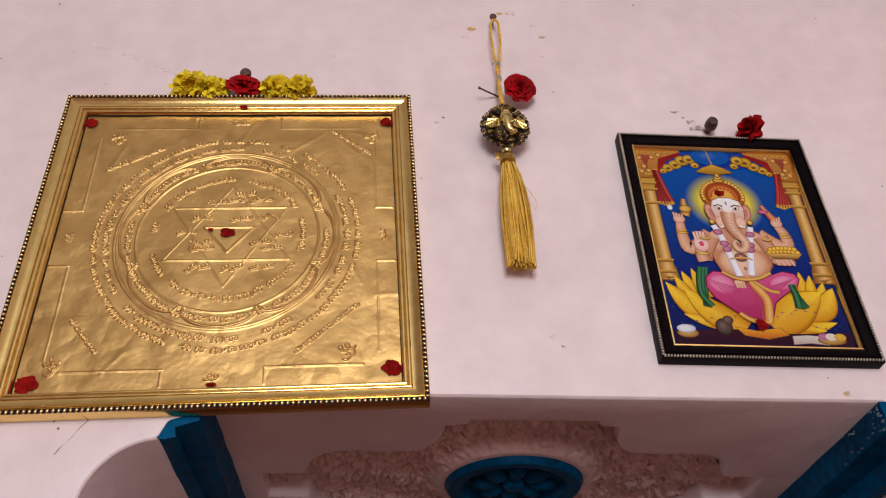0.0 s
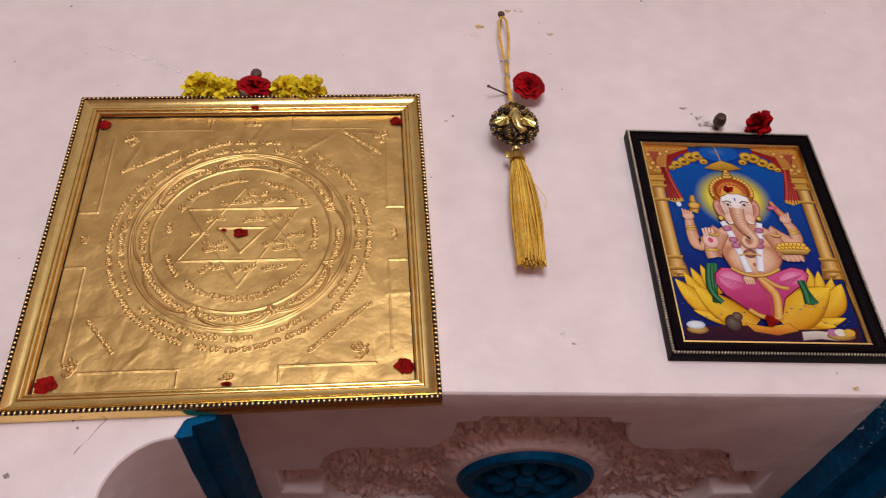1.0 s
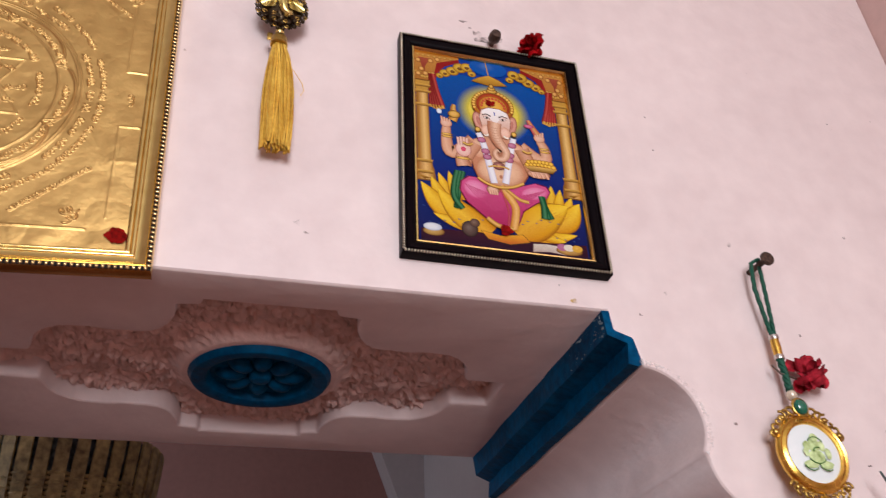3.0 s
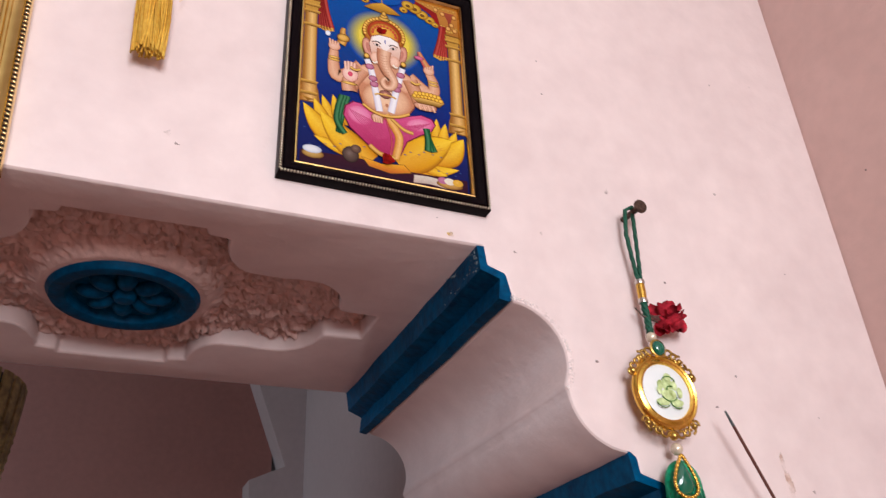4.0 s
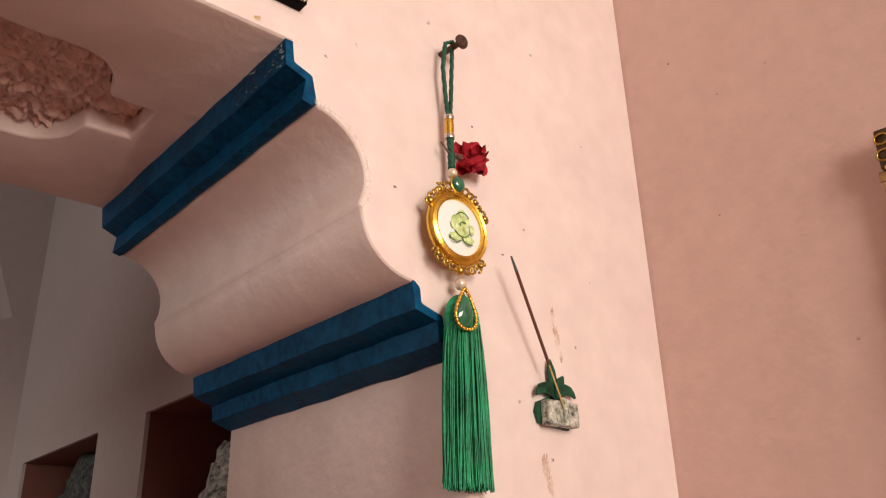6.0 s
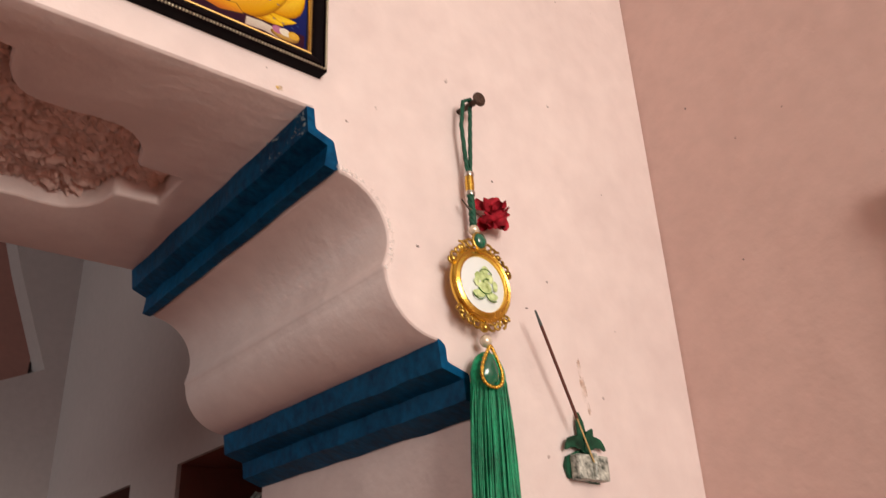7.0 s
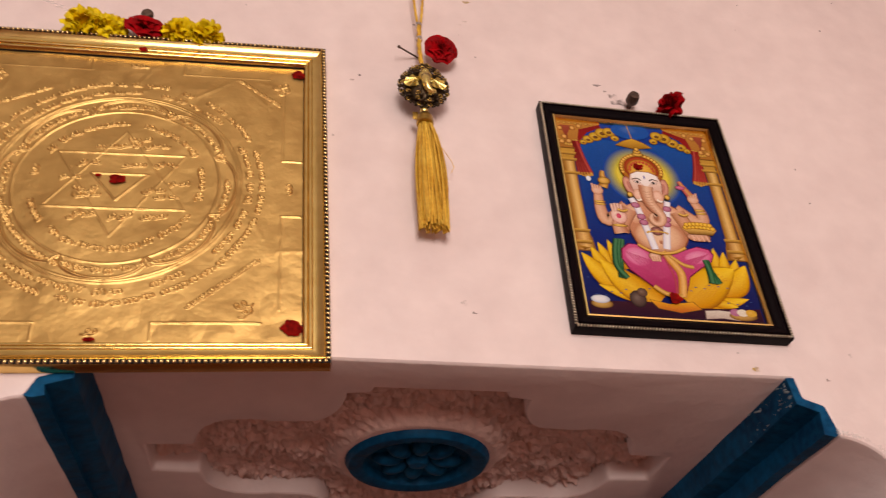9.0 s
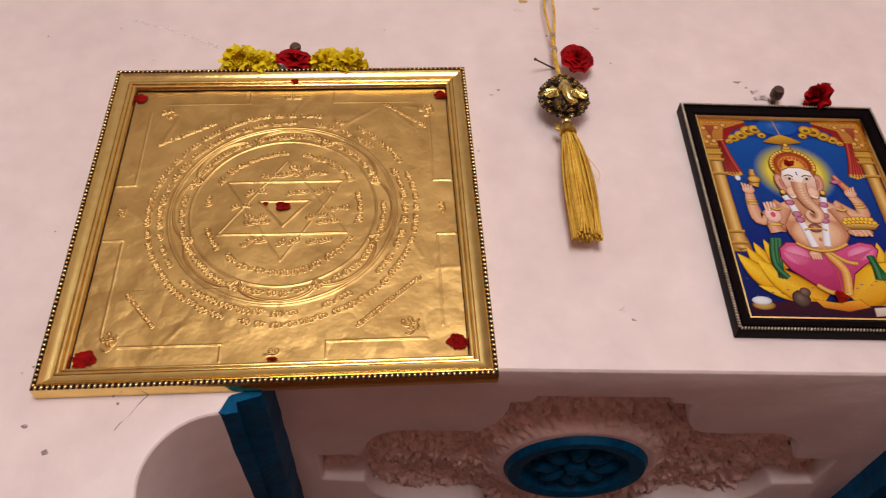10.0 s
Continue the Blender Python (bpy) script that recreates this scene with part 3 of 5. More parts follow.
def small_frame():
    t = thing("black_picture_frame", "black wooden frame with a colour print of a lotus-seated figure", "picture frame", pose(0.2895, -0.0005, 2.1155))
    hw, hh = 0.0945, 0.1295
    rails(hw, hh, [(0.0, 0.0), (0.0, -0.011), (0.0006, -0.0122), (0.0030, -0.0122), (0.0036, -0.0108), (0.0050, -0.0122), (0.0095, -0.0118), (0.0130, -0.0085), (0.0136, -0.004), (0.0, -0.0001)], BLACK_LAC, t)
    rails(hw - 0.0132, hh - 0.0132, [(0.0, -0.004), (0.0, -0.0092), (0.0012, -0.0096), (0.0022, -0.0082), (0.0030, -0.006), (0.0030, -0.004)], GOLD, t, "gilt_lip", "thin gilt inner lip")
    beads(hw - 0.0016, hh - 0.0016, -0.0122, 0.0026, 0.00115, SILVER_ROPE, t, (0.9, 1.1, 1.5), 25, "tarnished silver rope beading")
    part("backing", cube(bmesh.new(), (-hw + 0.004, -0.0035, -hh + 0.004), (hw - 0.004, -0.0002, hh - 0.004)), DARK_WOOD, t)
    W, Hh = 0.159, 0.228
    b = bmesh.new()
    ink = b.loops.layers.float_color.new("ink")
    depth = [0.0042]

    def face(pts, cols):
        vs = [b.verts.new(((u - 0.5) * W, -depth[0], (0.5 - w) * Hh)) for u, w in pts]
        f = b.faces.new(vs)
        for l, c in zip(f.loops, cols):
            l[ink] = (*[0.84 * q ** 1.38 for q in c], 1)

    def poly(pts, c1, c2=None, edge=None, fill=1.0):
        """A flat shape, shaded from c1 at its top to c2 at its foot; with a thin outline in edge."""
        c2 = c2 or c1
        if edge:
            mu, mw = sum(p[0] for p in pts) / len(pts), sum(p[1] for p in pts) / len(pts)
            depth[0] += 0.000005
            face([(u + (u - mu) * 0.02 + math.copysign(0.0025, u - mu), w + (w - mw) * 0.02 + math.copysign(0.0018, w - mw)) for u, w in pts], [lerp(edge, c2, 0.3)] * len(pts))
        depth[0] += 0.000005
        lo, hi = min(p[1] for p in pts), max(p[1] for p in pts)
        face(pts, [lerp(c1, c2, (w - lo) / max(1e-6, hi - lo)) for u, w in pts])

    def oval(u, w, ru, rw, c1, c2=None, edge=None, a=0.0, n=22):
        """A rounded shape, lit in its upper middle and deeper towards its rim."""
        ca, sa = math.cos(radians(a)), math.sin(radians(a))
        c2 = c2 or c1

        def at(k, i, du=0.0, dw=0.0):
            x, y = ru * k * W * math.cos(6.2832 * i / n), rw * k * Hh * math.sin(6.2832 * i / n)
            return (u + du * ru + (x * ca - y * sa) / W, w - dw * rw + (x * sa + y * ca) / Hh)
        if edge:
            depth[0] += 0.000005
            face([at(1.0 + 0.0025 / max(ru, rw), i) for i in range(n)], [lerp(edge, c2, 0.35)] * n)
        depth[0] += 0.000005
        hi = lerp(c1, (1, 0.95, 0.85), 0.12)
        for i in range(n):
            m_ = lerp(c1, c2, 0.35)
            face([at(0.5, i, -0.1, 0.12), at(0.5, i + 1, -0.1, 0.12), at(0.0, 0, -0.15, 0.2)], [c1, c1, hi])
            face([at(0.8, i, -0.04, 0.05), at(0.8, i + 1, -0.04, 0.05), at(0.5, i + 1, -0.1, 0.12), at(0.5, i, -0.1, 0.12)], [m_, m_, c1, c1])
            face([at(1.0, i), at(1.0, i + 1), at(0.8, i + 1, -0.04, 0.05), at(0.8, i, -0.04, 0.05)], [c2, c2, m_, m_])

    def limb(pts, r0, r1, c1, c2, edge):
        """A tapering rounded band along points (u, w); widths in u."""
        fine = []
        for i in range(len(pts) - 1):
            p0, p1, p2, p3 = pts[max(0, i - 1)], pts[i], pts[i + 1], pts[min(len(pts) - 1, i + 2)]
            for k in range(4):
                q = k / 4
                fine.append(tuple(0.5 * (2 * p1[j] + (p2[j] - p0[j]) * q + (2 * p0[j] - 5 * p1[j] + 4 * p2[j] - p3[j]) * q * q + (3 * p1[j] - p0[j] - 3 * p2[j] + p3[j]) * q ** 3) for j in (0, 1)))
        fine.append(pts[-1])
        depth[0] += 0.000005
        sh = lerp(edge, c2, 0.45)
        prev = None
        for i, (u, w) in enumerate(fine):
            p, q = fine[max(0, i - 1)], fine[min(len(fine) - 1, i + 1)]
            dx, dy = (q[0] - p[0]) * W, (q[1] - p[1]) * Hh
            d = math.hypot(dx, dy) or 1e-9
            rr = (r0 + (r1 - r0) * i / (len(fine) - 1)) * W
            row = [(u - dy / d * rr * k / W, w + dx / d * rr * k / Hh) for k in (1.0, 0.7, -0.15, -0.75, -1.0)]
            col = [sh, c2, lerp(c1, (1, 0.95, 0.85), 0.12), lerp(c1, c2, 0.5), sh]
            if prev:
                for k in range(4):
                    face([prev[k], row[k], row[k + 1], prev[k + 1]], [col[k], col[k], col[k + 1], col[k + 1]])
            prev = row

    NAVY, BLU, GLD, GLDD = (0.012, 0.02, 0.16), (0.01, 0.10, 0.42), (0.60, 0.36, 0.07), (0.25, 0.12, 0.02)
    YEL, PNK, SKIN, SKIND = (0.85, 0.55, 0.02), (0.62, 0.10, 0.26), (0.72, 0.42, 0.28), (0.42, 0.18, 0.10)
    face([(0, 0), (0, 1), (1, 1), (1, 0)], [BLU, NAVY, NAVY, BLU])
    depth[0] += 0.000005
    face([(0.1, 0.1), (0.1, 0.68), (0.9, 0.68), (0.9, 0.1)], [(0.008, 0.15, 0.46), (0.010, 0.04, 0.26), (0.010, 0.04, 0.26), (0.008, 0.15, 0.46)])
    for i in range(12):
        k = i / 11
        oval(0.497, 0.292, 0.245 - 0.105 * k, 0.168 - 0.075 * k, lerp((0.012, 0.12, 0.45), (0.85, 0.72, 0.05), min(1, k * 1.15)) if k < 0.75 else (0.85, 0.72, 0.06 + 0.1 * k), n=32)
    for s in (0, 1):
        def X(u):
            return 1 - u if s else u
        def P(pts, *a, **k):
            poly([(X(u), w) for u, w in pts], *a, **k)
        P([(0, 0.0), (0.30, 0.0), (0.27, 0.03), (0.20, 0.04), (0.16, 0.08), (0.13, 0.11), (0.12, 0.16), (0.0, 0.17)], (0.62, 0.34, 0.10), (0.5, 0.25, 0.06), GLDD)
        P([(0.03, 0.03), (0.11, 0.03), (0.075, 0.08), (0.07, 0.12)], (0.45, 0.14, 0.08), (0.36, 0.08, 0.05))
        P([(0.15, 0.05), (0.29, 0.01), (0.30, 0.025), (0.2, 0.065), (0.155, 0.11), (0.13, 0.17), (0.12, 0.15)], (0.34, 0.02, 0.03), (0.45, 0.04, 0.03))
        for k in range(7):
            oval(X(0.02 + 0.017 * k), 0.155 - 0.012 * abs(k - 3) - 0.01 * (k % 2), 0.014, 0.009, (0.7, 0.46, 0.12), GLDD)
            oval(X(0.03 + 0.035 * k), 0.015, 0.014, 0.007, (0.66, 0.42, 0.12), GLDD)
        for k in range(5):
            limb([(X(0.105 + 0.004 * k), 0.12), (X(0.105 + 0.010 * k), 0.22), (X(0.108 + 0.017 * k), 0.315 - 0.005 * abs(k - 2))], 0.012, 0.017, (0.55, 0.05, 0.03), (0.32, 0.02, 0.02), (0.12, 0.0, 0.0))
            limb([(X(0.107 + 0.0165 * k), 0.298), (X(0.109 + 0.0175 * k), 0.325 - 0.005 * abs(k - 2))], 0.011, 0.011, (0.72, 0.46, 0.08), GLD, GLDD)
        P([(0.005, 0.17), (0.10, 0.17), (0.085, 0.23), (0.085, 0.60), (0.105, 0.64), (0.115, 0.70), (0.0, 0.70), (0.002, 0.64), (0.015, 0.6), (0.015, 0.23)], (0.62, 0.40, 0.10), (0.45, 0.25, 0.06), GLDD)
        limb([(X(0.05), 0.235), (X(0.052), 0.42), (X(0.055), 0.61)], 0.034, 0.038, (0.80, 0.56, 0.20), (0.50, 0.28, 0.07), GLDD)
        limb([(X(0.05), 0.60), (X(0.052), 0.65), (X(0.055), 0.70)], 0.045, 0.058, (0.78, 0.52, 0.18), (0.46, 0.24, 0.06), GLDD)
        for u, w in ((0.03, 0.13), (0.075, 0.125), (0.05, 0.10), (0.11, 0.045), (0.155, 0.03), (0.03, 0.05)):
            oval(X(u), w, 0.016, 0.012, (0.78, 0.50, 0.18), (0.40, 0.16, 0.05), GLDD)
        for w in (0.19, 0.225, 0.30, 0.6, 0.655):
            P([(0.003, w), (0.105, w), (0.098, w + 0.016), (0.006, w + 0.016)], (0.75, 0.5, 0.14), GLDD)
        P([(0.01, 0.68), (0.09, 0.69), (0.05, 0.70)], GLD, GLDD)
        for u, w, r in ((0.20, 0.105, 0.034), (0.25, 0.085, 0.04), (0.30, 0.06, 0.045), (0.345, 0.05, 0.04), (0.375, 0.085, 0.026), (0.165, 0.125, 0.022)):
            oval(X(u), w, r, r * 0.62, (0.72, 0.5, 0.08), (0.45, 0.25, 0.03), GLDD)
            oval(X(u), w + 0.004, r * 0.4, r * 0.22, GLDD)
    oval(0.485, 0.035, 0.125, 0.05, (0.015, 0.16, 0.5))
    limb([(0.47, 0.0), (0.475, 0.03), (0.485, 0.085)], 0.003, 0.004, GLD, GLD, GLDD)
    poly([(0.37, 0.125), (0.42, 0.10), (0.485, 0.08), (0.55, 0.10), (0.60, 0.125), (0.485, 0.14)], (0.75, 0.5, 0.1), (0.45, 0.24, 0.03), GLDD)
    def leaf(base, tip, width, c1, c2, bow=0.0):
        """A pointed petal from base to tip with a paler tip and deeper sides."""
        bx, by, tx, ty = base[0] * W, base[1] * Hh, tip[0] * W, tip[1] * Hh
        dx, dy = tx - bx, ty - by
        d = math.hypot(dx, dy)
        nx_, ny_ = -dy / d, dx / d
        depth[0] += 0.000005
        prev = None
        for i in range(11):
            q = i / 10
            wd = width * W * math.sin(math.pi * (0.10 + 0.90 * q) ** 0.8) ** 0.8
            cx, cy = bx + dx * q + nx_ * bow * W * math.sin(math.pi * q), by + dy * q + ny_ * bow * W * math.sin(math.pi * q)
            row = [((cx + nx_ * wd * k) / W, (cy + ny_ * wd * k) / Hh) for k in (1, 0.75, 0.0, -0.75, -1)]
            cm = lerp(c2, c1, q)
            col = [(0.42, 0.18, 0.01), lerp(cm, (0.6, 0.28, 0.0), 0.3), lerp(cm, (1, 0.85, 0.25), 0.25), cm, (0.42, 0.18, 0.01)]
            if prev:
                for k in range(4):
                    face([prev[0][k], row[k], row[k + 1], prev[0][k + 1]], [prev[1][k], col[k], col[k + 1], prev[1][k + 1]])
            prev = (row, col)

    LT, LD = (0.92, 0.68, 0.05), (0.72, 0.36, 0.01)
    for bs, tp, wd, bw in (((0.20, 0.80), (0.13, 0.66), 0.035, 0), ((0.24, 0.80), (0.19, 0.645), 0.035, 0), ((0.28, 0.78), (0.245, 0.645), 0.032, 0), ((0.17, 0.82), (0.085, 0.685), 0.04, 0), ((0.30, 0.88), (0.025, 0.715), 0.07, -0.04),
                           ((0.76, 0.80), (0.76, 0.655), 0.03, 0), ((0.80, 0.80), (0.81, 0.65), 0.035, 0), ((0.83, 0.82), (0.865, 0.665), 0.038, 0), ((0.86, 0.83), (0.93, 0.70), 0.04, 0), ((0.78, 0.87), (0.975, 0.725), 0.075, 0.03),
                           ((0.40, 0.90), (0.09, 0.86), 0.045, -0.02), ((0.62, 0.91), (0.935, 0.885), 0.045, 0.02), ((0.70, 0.905), (0.86, 0.925), 0.03, 0), ((0.34, 0.91), (0.20, 0.90), 0.028, 0)):
        leaf(bs, tp, wd, LT, LD, bw)
    leaf((0.42, 0.92), (0.12, 0.74), 0.085, LT, LD, -0.03)
    leaf((0.57, 0.915), (0.90, 0.745), 0.12, LT, LD, -0.01)
    for k in range(5):
        limb([(0.60 + 0.03 * k, 0.90 - 0.004 * k), (0.70 + 0.03 * k, 0.84 - 0.008 * k), (0.80 + 0.022 * k, 0.775 + 0.008 * k)], 0.004, 0.002, (0.82, 0.5, 0.02), (0.74, 0.4, 0.01), (0.6, 0.28, 0.0))
    for k in range(26):
        q = k * 0.61803 % 1
        oval(0.04 + 0.92 * q, 0.83 + 0.09 * ((k * 0.37) % 1), 0.008, 0.002, (0.10, 0.18, 0.42), (0.03, 0.06, 0.25))
    poly([(0.02, 0.935), (0.35, 0.925), (0.65, 0.94), (0.98, 0.93), (0.98, 1.0), (0.02, 1.0)], (0.10, 0.02, 0.05), (0.05, 0.01, 0.05))
    poly([(0.36, 0.915), (0.47, 0.93), (0.6, 0.915), (0.64, 0.945), (0.52, 0.965), (0.40, 0.95)], (0.85, 0.5, 0.05), (0.6, 0.2, 0.05), (0.1, 0.12, 0.03))
    poly([(0.66, 0.95), (0.74, 0.945), (0.83, 0.95), (0.845, 0.985), (0.75, 0.978), (0.655, 0.985)], (0.75, 0.7, 0.62), (0.6, 0.5, 0.45), (0.2, 0.1, 0.1))
    for u, w, r, c in ((0.09, 0.945, 0.06, (0.6, 0.42, 0.16)), (0.87, 0.965, 0.08, (0.6, 0.4, 0.15))):
        oval(u, w, r, 0.02, c, GLDD)
    oval(0.085, 0.925, 0.052, 0.018, (0.8, 0.82, 0.85), (0.5, 0.55, 0.65))
    for u, c in ((0.83, (0.55, 0.25, 0.4)), (0.87, (0.8, 0.75, 0.65)), (0.92, (0.75, 0.5, 0.1))):
        oval(u, 0.95, 0.032, 0.016, c)
    oval(0.295, 0.915, 0.045, 0.035, (0.2, 0.14, 0.12), (0.08, 0.05, 0.04), (0.03, 0.01, 0.01))
    oval(0.325, 0.885, 0.03, 0.02, (0.25, 0.16, 0.12), (0.1, 0.06, 0.05))
    # upper arms behind the body, then the body and dress
    OUT = (0.25, 0.08, 0.04)
    for pts in ([(0.36, 0.47), (0.27, 0.53), (0.205, 0.545), (0.187, 0.48), (0.19, 0.415)], [(0.64, 0.47), (0.74, 0.52), (0.80, 0.515), (0.80, 0.46), (0.775, 0.42)]):
        limb(pts, 0.055, 0.026, (0.80, 0.52, 0.36), SKIN, OUT)
    for u, w, s in ((0.19, 0.395, 1), (0.775, 0.405, -1)):
        oval(u, w, 0.034, 0.022, (0.82, 0.58, 0.46), SKIN, OUT)
        for k in range(4):
            limb([(u - 0.022 * s + 0.014 * k * s, w - 0.008), (u - 0.028 * s + 0.017 * k * s, w - 0.036 + 0.004 * k)], 0.0085, 0.006, (0.84, 0.60, 0.48), SKIN, OUT)
    limb([(0.245, 0.285), (0.238, 0.31), (0.245, 0.345), (0.228, 0.375)], 0.012, 0.03, (0.78, 0.5, 0.12), (0.5, 0.26, 0.05), GLDD)
    oval(0.243, 0.34, 0.038, 0.02, (0.8, 0.54, 0.16), GLDD, GLDD)
    limb([(0.715, 0.31), (0.735, 0.345), (0.765, 0.385)], 0.012, 0.026, (0.72, 0.42, 0.12), (0.6, 0.15, 0.2), GLDD)
    oval(0.715, 0.345, 0.03, 0.010, (0.7, 0.25, 0.42), (0.5, 0.1, 0.25), OUT)
    oval(0.150, 0.335, 0.016, 0.014, (0.85, 0.88, 0.92), (0.5, 0.6, 0.8))
    for u, w in ((0.19, 0.455), (0.192, 0.468), (0.797, 0.462), (0.80, 0.478)):
        oval(u, w, 0.034, 0.006, (0.85, 0.6, 0.18), GLDD, GLDD)
    poly([(0.33, 0.53), (0.35, 0.47), (0.42, 0.435), (0.50, 0.425), (0.58, 0.435), (0.65, 0.465), (0.675, 0.53), (0.67, 0.62), (0.62, 0.68), (0.50, 0.70), (0.38, 0.68), (0.345, 0.61)], (0.74, 0.44, 0.30), (0.58, 0.28, 0.16), OUT)
    oval(0.385, 0.505, 0.06, 0.05, (0.84, 0.58, 0.42), (0.72, 0.40, 0.26))
    oval(0.615, 0.505, 0.06, 0.05, (0.84, 0.58, 0.42), (0.72, 0.40, 0.26))
    oval(0.508, 0.612, 0.152, 0.082, (0.88, 0.64, 0.46), (0.62, 0.32, 0.19))
    oval(0.505, 0.642, 0.010, 0.010, (0.55, 0.26, 0.16), (0.7, 0.4, 0.26))
    limb([(0.36, 0.48), (0.30, 0.555), (0.285, 0.605)], 0.052, 0.045, SKIN, (0.6, 0.32, 0.2), OUT)
    limb([(0.285, 0.61), (0.275, 0.57), (0.285, 0.54)], 0.046, 0.034, (0.80, 0.52, 0.38), (0.6, 0.32, 0.2), OUT)
    oval(0.287, 0.523, 0.046, 0.038, (0.90, 0.70, 0.62), (0.80, 0.48, 0.42), OUT)
    for k in range(4):
        limb([(0.262 + 0.016 * k, 0.505), (0.256 + 0.019 * k, 0.462 - 0.004 * (k in (1, 2)))], 0.0105, 0.008, (0.90, 0.70, 0.60), (0.76, 0.46, 0.38), OUT)
    oval(0.287, 0.523, 0.015, 0.013, (0.75, 0.14, 0.24))
    oval(0.283, 0.572, 0.046, 0.007, (0.85, 0.6, 0.18), GLDD, GLDD)
    limb([(0.65, 0.48), (0.69, 0.56), (0.70, 0.60)], 0.05, 0.036, SKIN, (0.62, 0.34, 0.2), OUT)
    oval(0.742, 0.602, 0.072, 0.022, (0.86, 0.60, 0.46), SKIND, OUT)
    for k in range(4):
        limb([(0.70 + 0.028 * k, 0.592), (0.712 + 0.030 * k, 0.622)], 0.012, 0.008, (0.86, 0.60, 0.46), SKIN, OUT)
    poly([(0.655, 0.562), (0.865, 0.562), (0.83, 0.588), (0.70, 0.590)], (0.82, 0.58, 0.2), GLDD, GLDD)
    for i in range(15):
        oval(0.678 + (i % 8) * 0.0235 + 0.010 * (i // 8), 0.556 - 0.014 * (i // 8) - 0.006 * math.sin((i % 8) * 0.45), 0.015, 0.010, (0.92, 0.66, 0.12), (0.6, 0.3, 0.03), GLDD)
    for dx in (0.0, 0.018, 0.036):
        limb([(0.275 - dx, 0.64), (0.255 - dx, 0.70), (0.235 - dx * 0.6, 0.77), (0.225 + dx, 0.825)], 0.016, 0.018, (0.03, 0.26, 0.10), (0.01, 0.12, 0.05), (0.0, 0.03, 0.02))
    poly([(0.255, 0.735), (0.265, 0.69), (0.31, 0.662), (0.38, 0.665), (0.48, 0.70), (0.60, 0.685), (0.71, 0.655), (0.775, 0.665), (0.795, 0.69), (0.77, 0.725), (0.70, 0.755), (0.62, 0.80), (0.58, 0.87), (0.50, 0.89), (0.42, 0.868), (0.36, 0.83), (0.29, 0.785)], (0.74, 0.18, 0.38), (0.48, 0.05, 0.18), (0.2, 0.01, 0.06))
    oval(0.345, 0.72, 0.075, 0.045, (0.82, 0.36, 0.54), (0.70, 0.16, 0.35), a=22)
    oval(0.70, 0.705, 0.085, 0.032, (0.82, 0.36, 0.54), (0.70, 0.16, 0.35), a=-16)
    for i in range(9):
        limb([(0.285 + 0.016 * i, 0.70 + 0.004 * i), (0.345 + 0.018 * i, 0.755 + 0.004 * i), (0.45 + 0.006 * i, 0.82 - 0.002 * i)], 0.003, 0.0015, (0.60, 0.09, 0.26), (0.62, 0.10, 0.28), (0.5, 0.06, 0.2))
        limb([(0.765 - 0.018 * i, 0.685 + 0.005 * i), (0.68 - 0.015 * i, 0.735 + 0.003 * i), (0.58 - 0.003 * i, 0.79 - 0.003 * i)], 0.003, 0.0015, (0.60, 0.09, 0.26), (0.62, 0.10, 0.28), (0.5, 0.06, 0.2))
    limb([(0.495, 0.69), (0.55, 0.75), (0.575, 0.80), (0.55, 0.895)], 0.026, 0.024, (0.85, 0.56, 0.2), (0.7, 0.36, 0.08), GLDD)
    limb([(0.49, 0.70), (0.52, 0.77), (0.53, 0.83), (0.515, 0.90)], 0.006, 0.006, (0.6, 0.1, 0.15), (0.5, 0.06, 0.12), OUT)
    limb([(0.53, 0.705), (0.60, 0.745), (0.66, 0.755)], 0.012, 0.012, (0.82, 0.54, 0.16), GLD, GLDD)
    limb([(0.40, 0.855), (0.46, 0.885), (0.55, 0.895)], 0.015, 0.015, (0.82, 0.54, 0.16), GLD, GLDD)
    for dx in (0.0, 0.02, 0.04):
        limb([(0.75 - dx * 0.4, 0.715), (0.755 - dx * 0.2, 0.765), (0.785 - dx, 0.825)], 0.014, 0.022, (0.03, 0.26, 0.10), (0.01, 0.12, 0.05), (0.0, 0.03, 0.02))
    oval(0.447, 0.715, 0.036, 0.022, (0.86, 0.60, 0.46), SKIND, OUT)
    for k in range(4):
        limb([(0.425 + 0.014 * k, 0.715), (0.43 + 0.014 * k, 0.738)], 0.0085, 0.006, (0.86, 0.60, 0.46), SKIN, OUT)
    # garland
    for pts in ([(0.385, 0.425), (0.412, 0.48), (0.432, 0.56), (0.46, 0.68)], [(0.605, 0.43), (0.585, 0.49), (0.562, 0.56), (0.528, 0.675)]):
        limb(pts, 0.019, 0.022, (0.92, 0.92, 0.95), (0.80, 0.78, 0.86), (0.45, 0.32, 0.40))
        for q in (0.22, 0.50, 0.62):
            i = min(2, int(q * 3))
            f = q * 3 - i
            oval(pts[i][0] + (pts[i + 1][0] - pts[i][0]) * f, pts[i][1] + (pts[i + 1][1] - pts[i][1]) * f, 0.025, 0.014, (0.62, 0.30, 0.42), (0.42, 0.12, 0.24), OUT)
    oval(0.497, 0.588, 0.036, 0.020, (0.42, 0.22, 0.20), (0.30, 0.12, 0.10), (0.12, 0.05, 0.03))
    oval(0.497, 0.588, 0.016, 0.010, (0.75, 0.45, 0.30), (0.5, 0.2, 0.12))
    limb([(0.43, 0.60), (0.465, 0.592), (0.53, 0.592), (0.56, 0.60)], 0.006, 0.006, (0.85, 0.6, 0.18), GLD, GLDD)
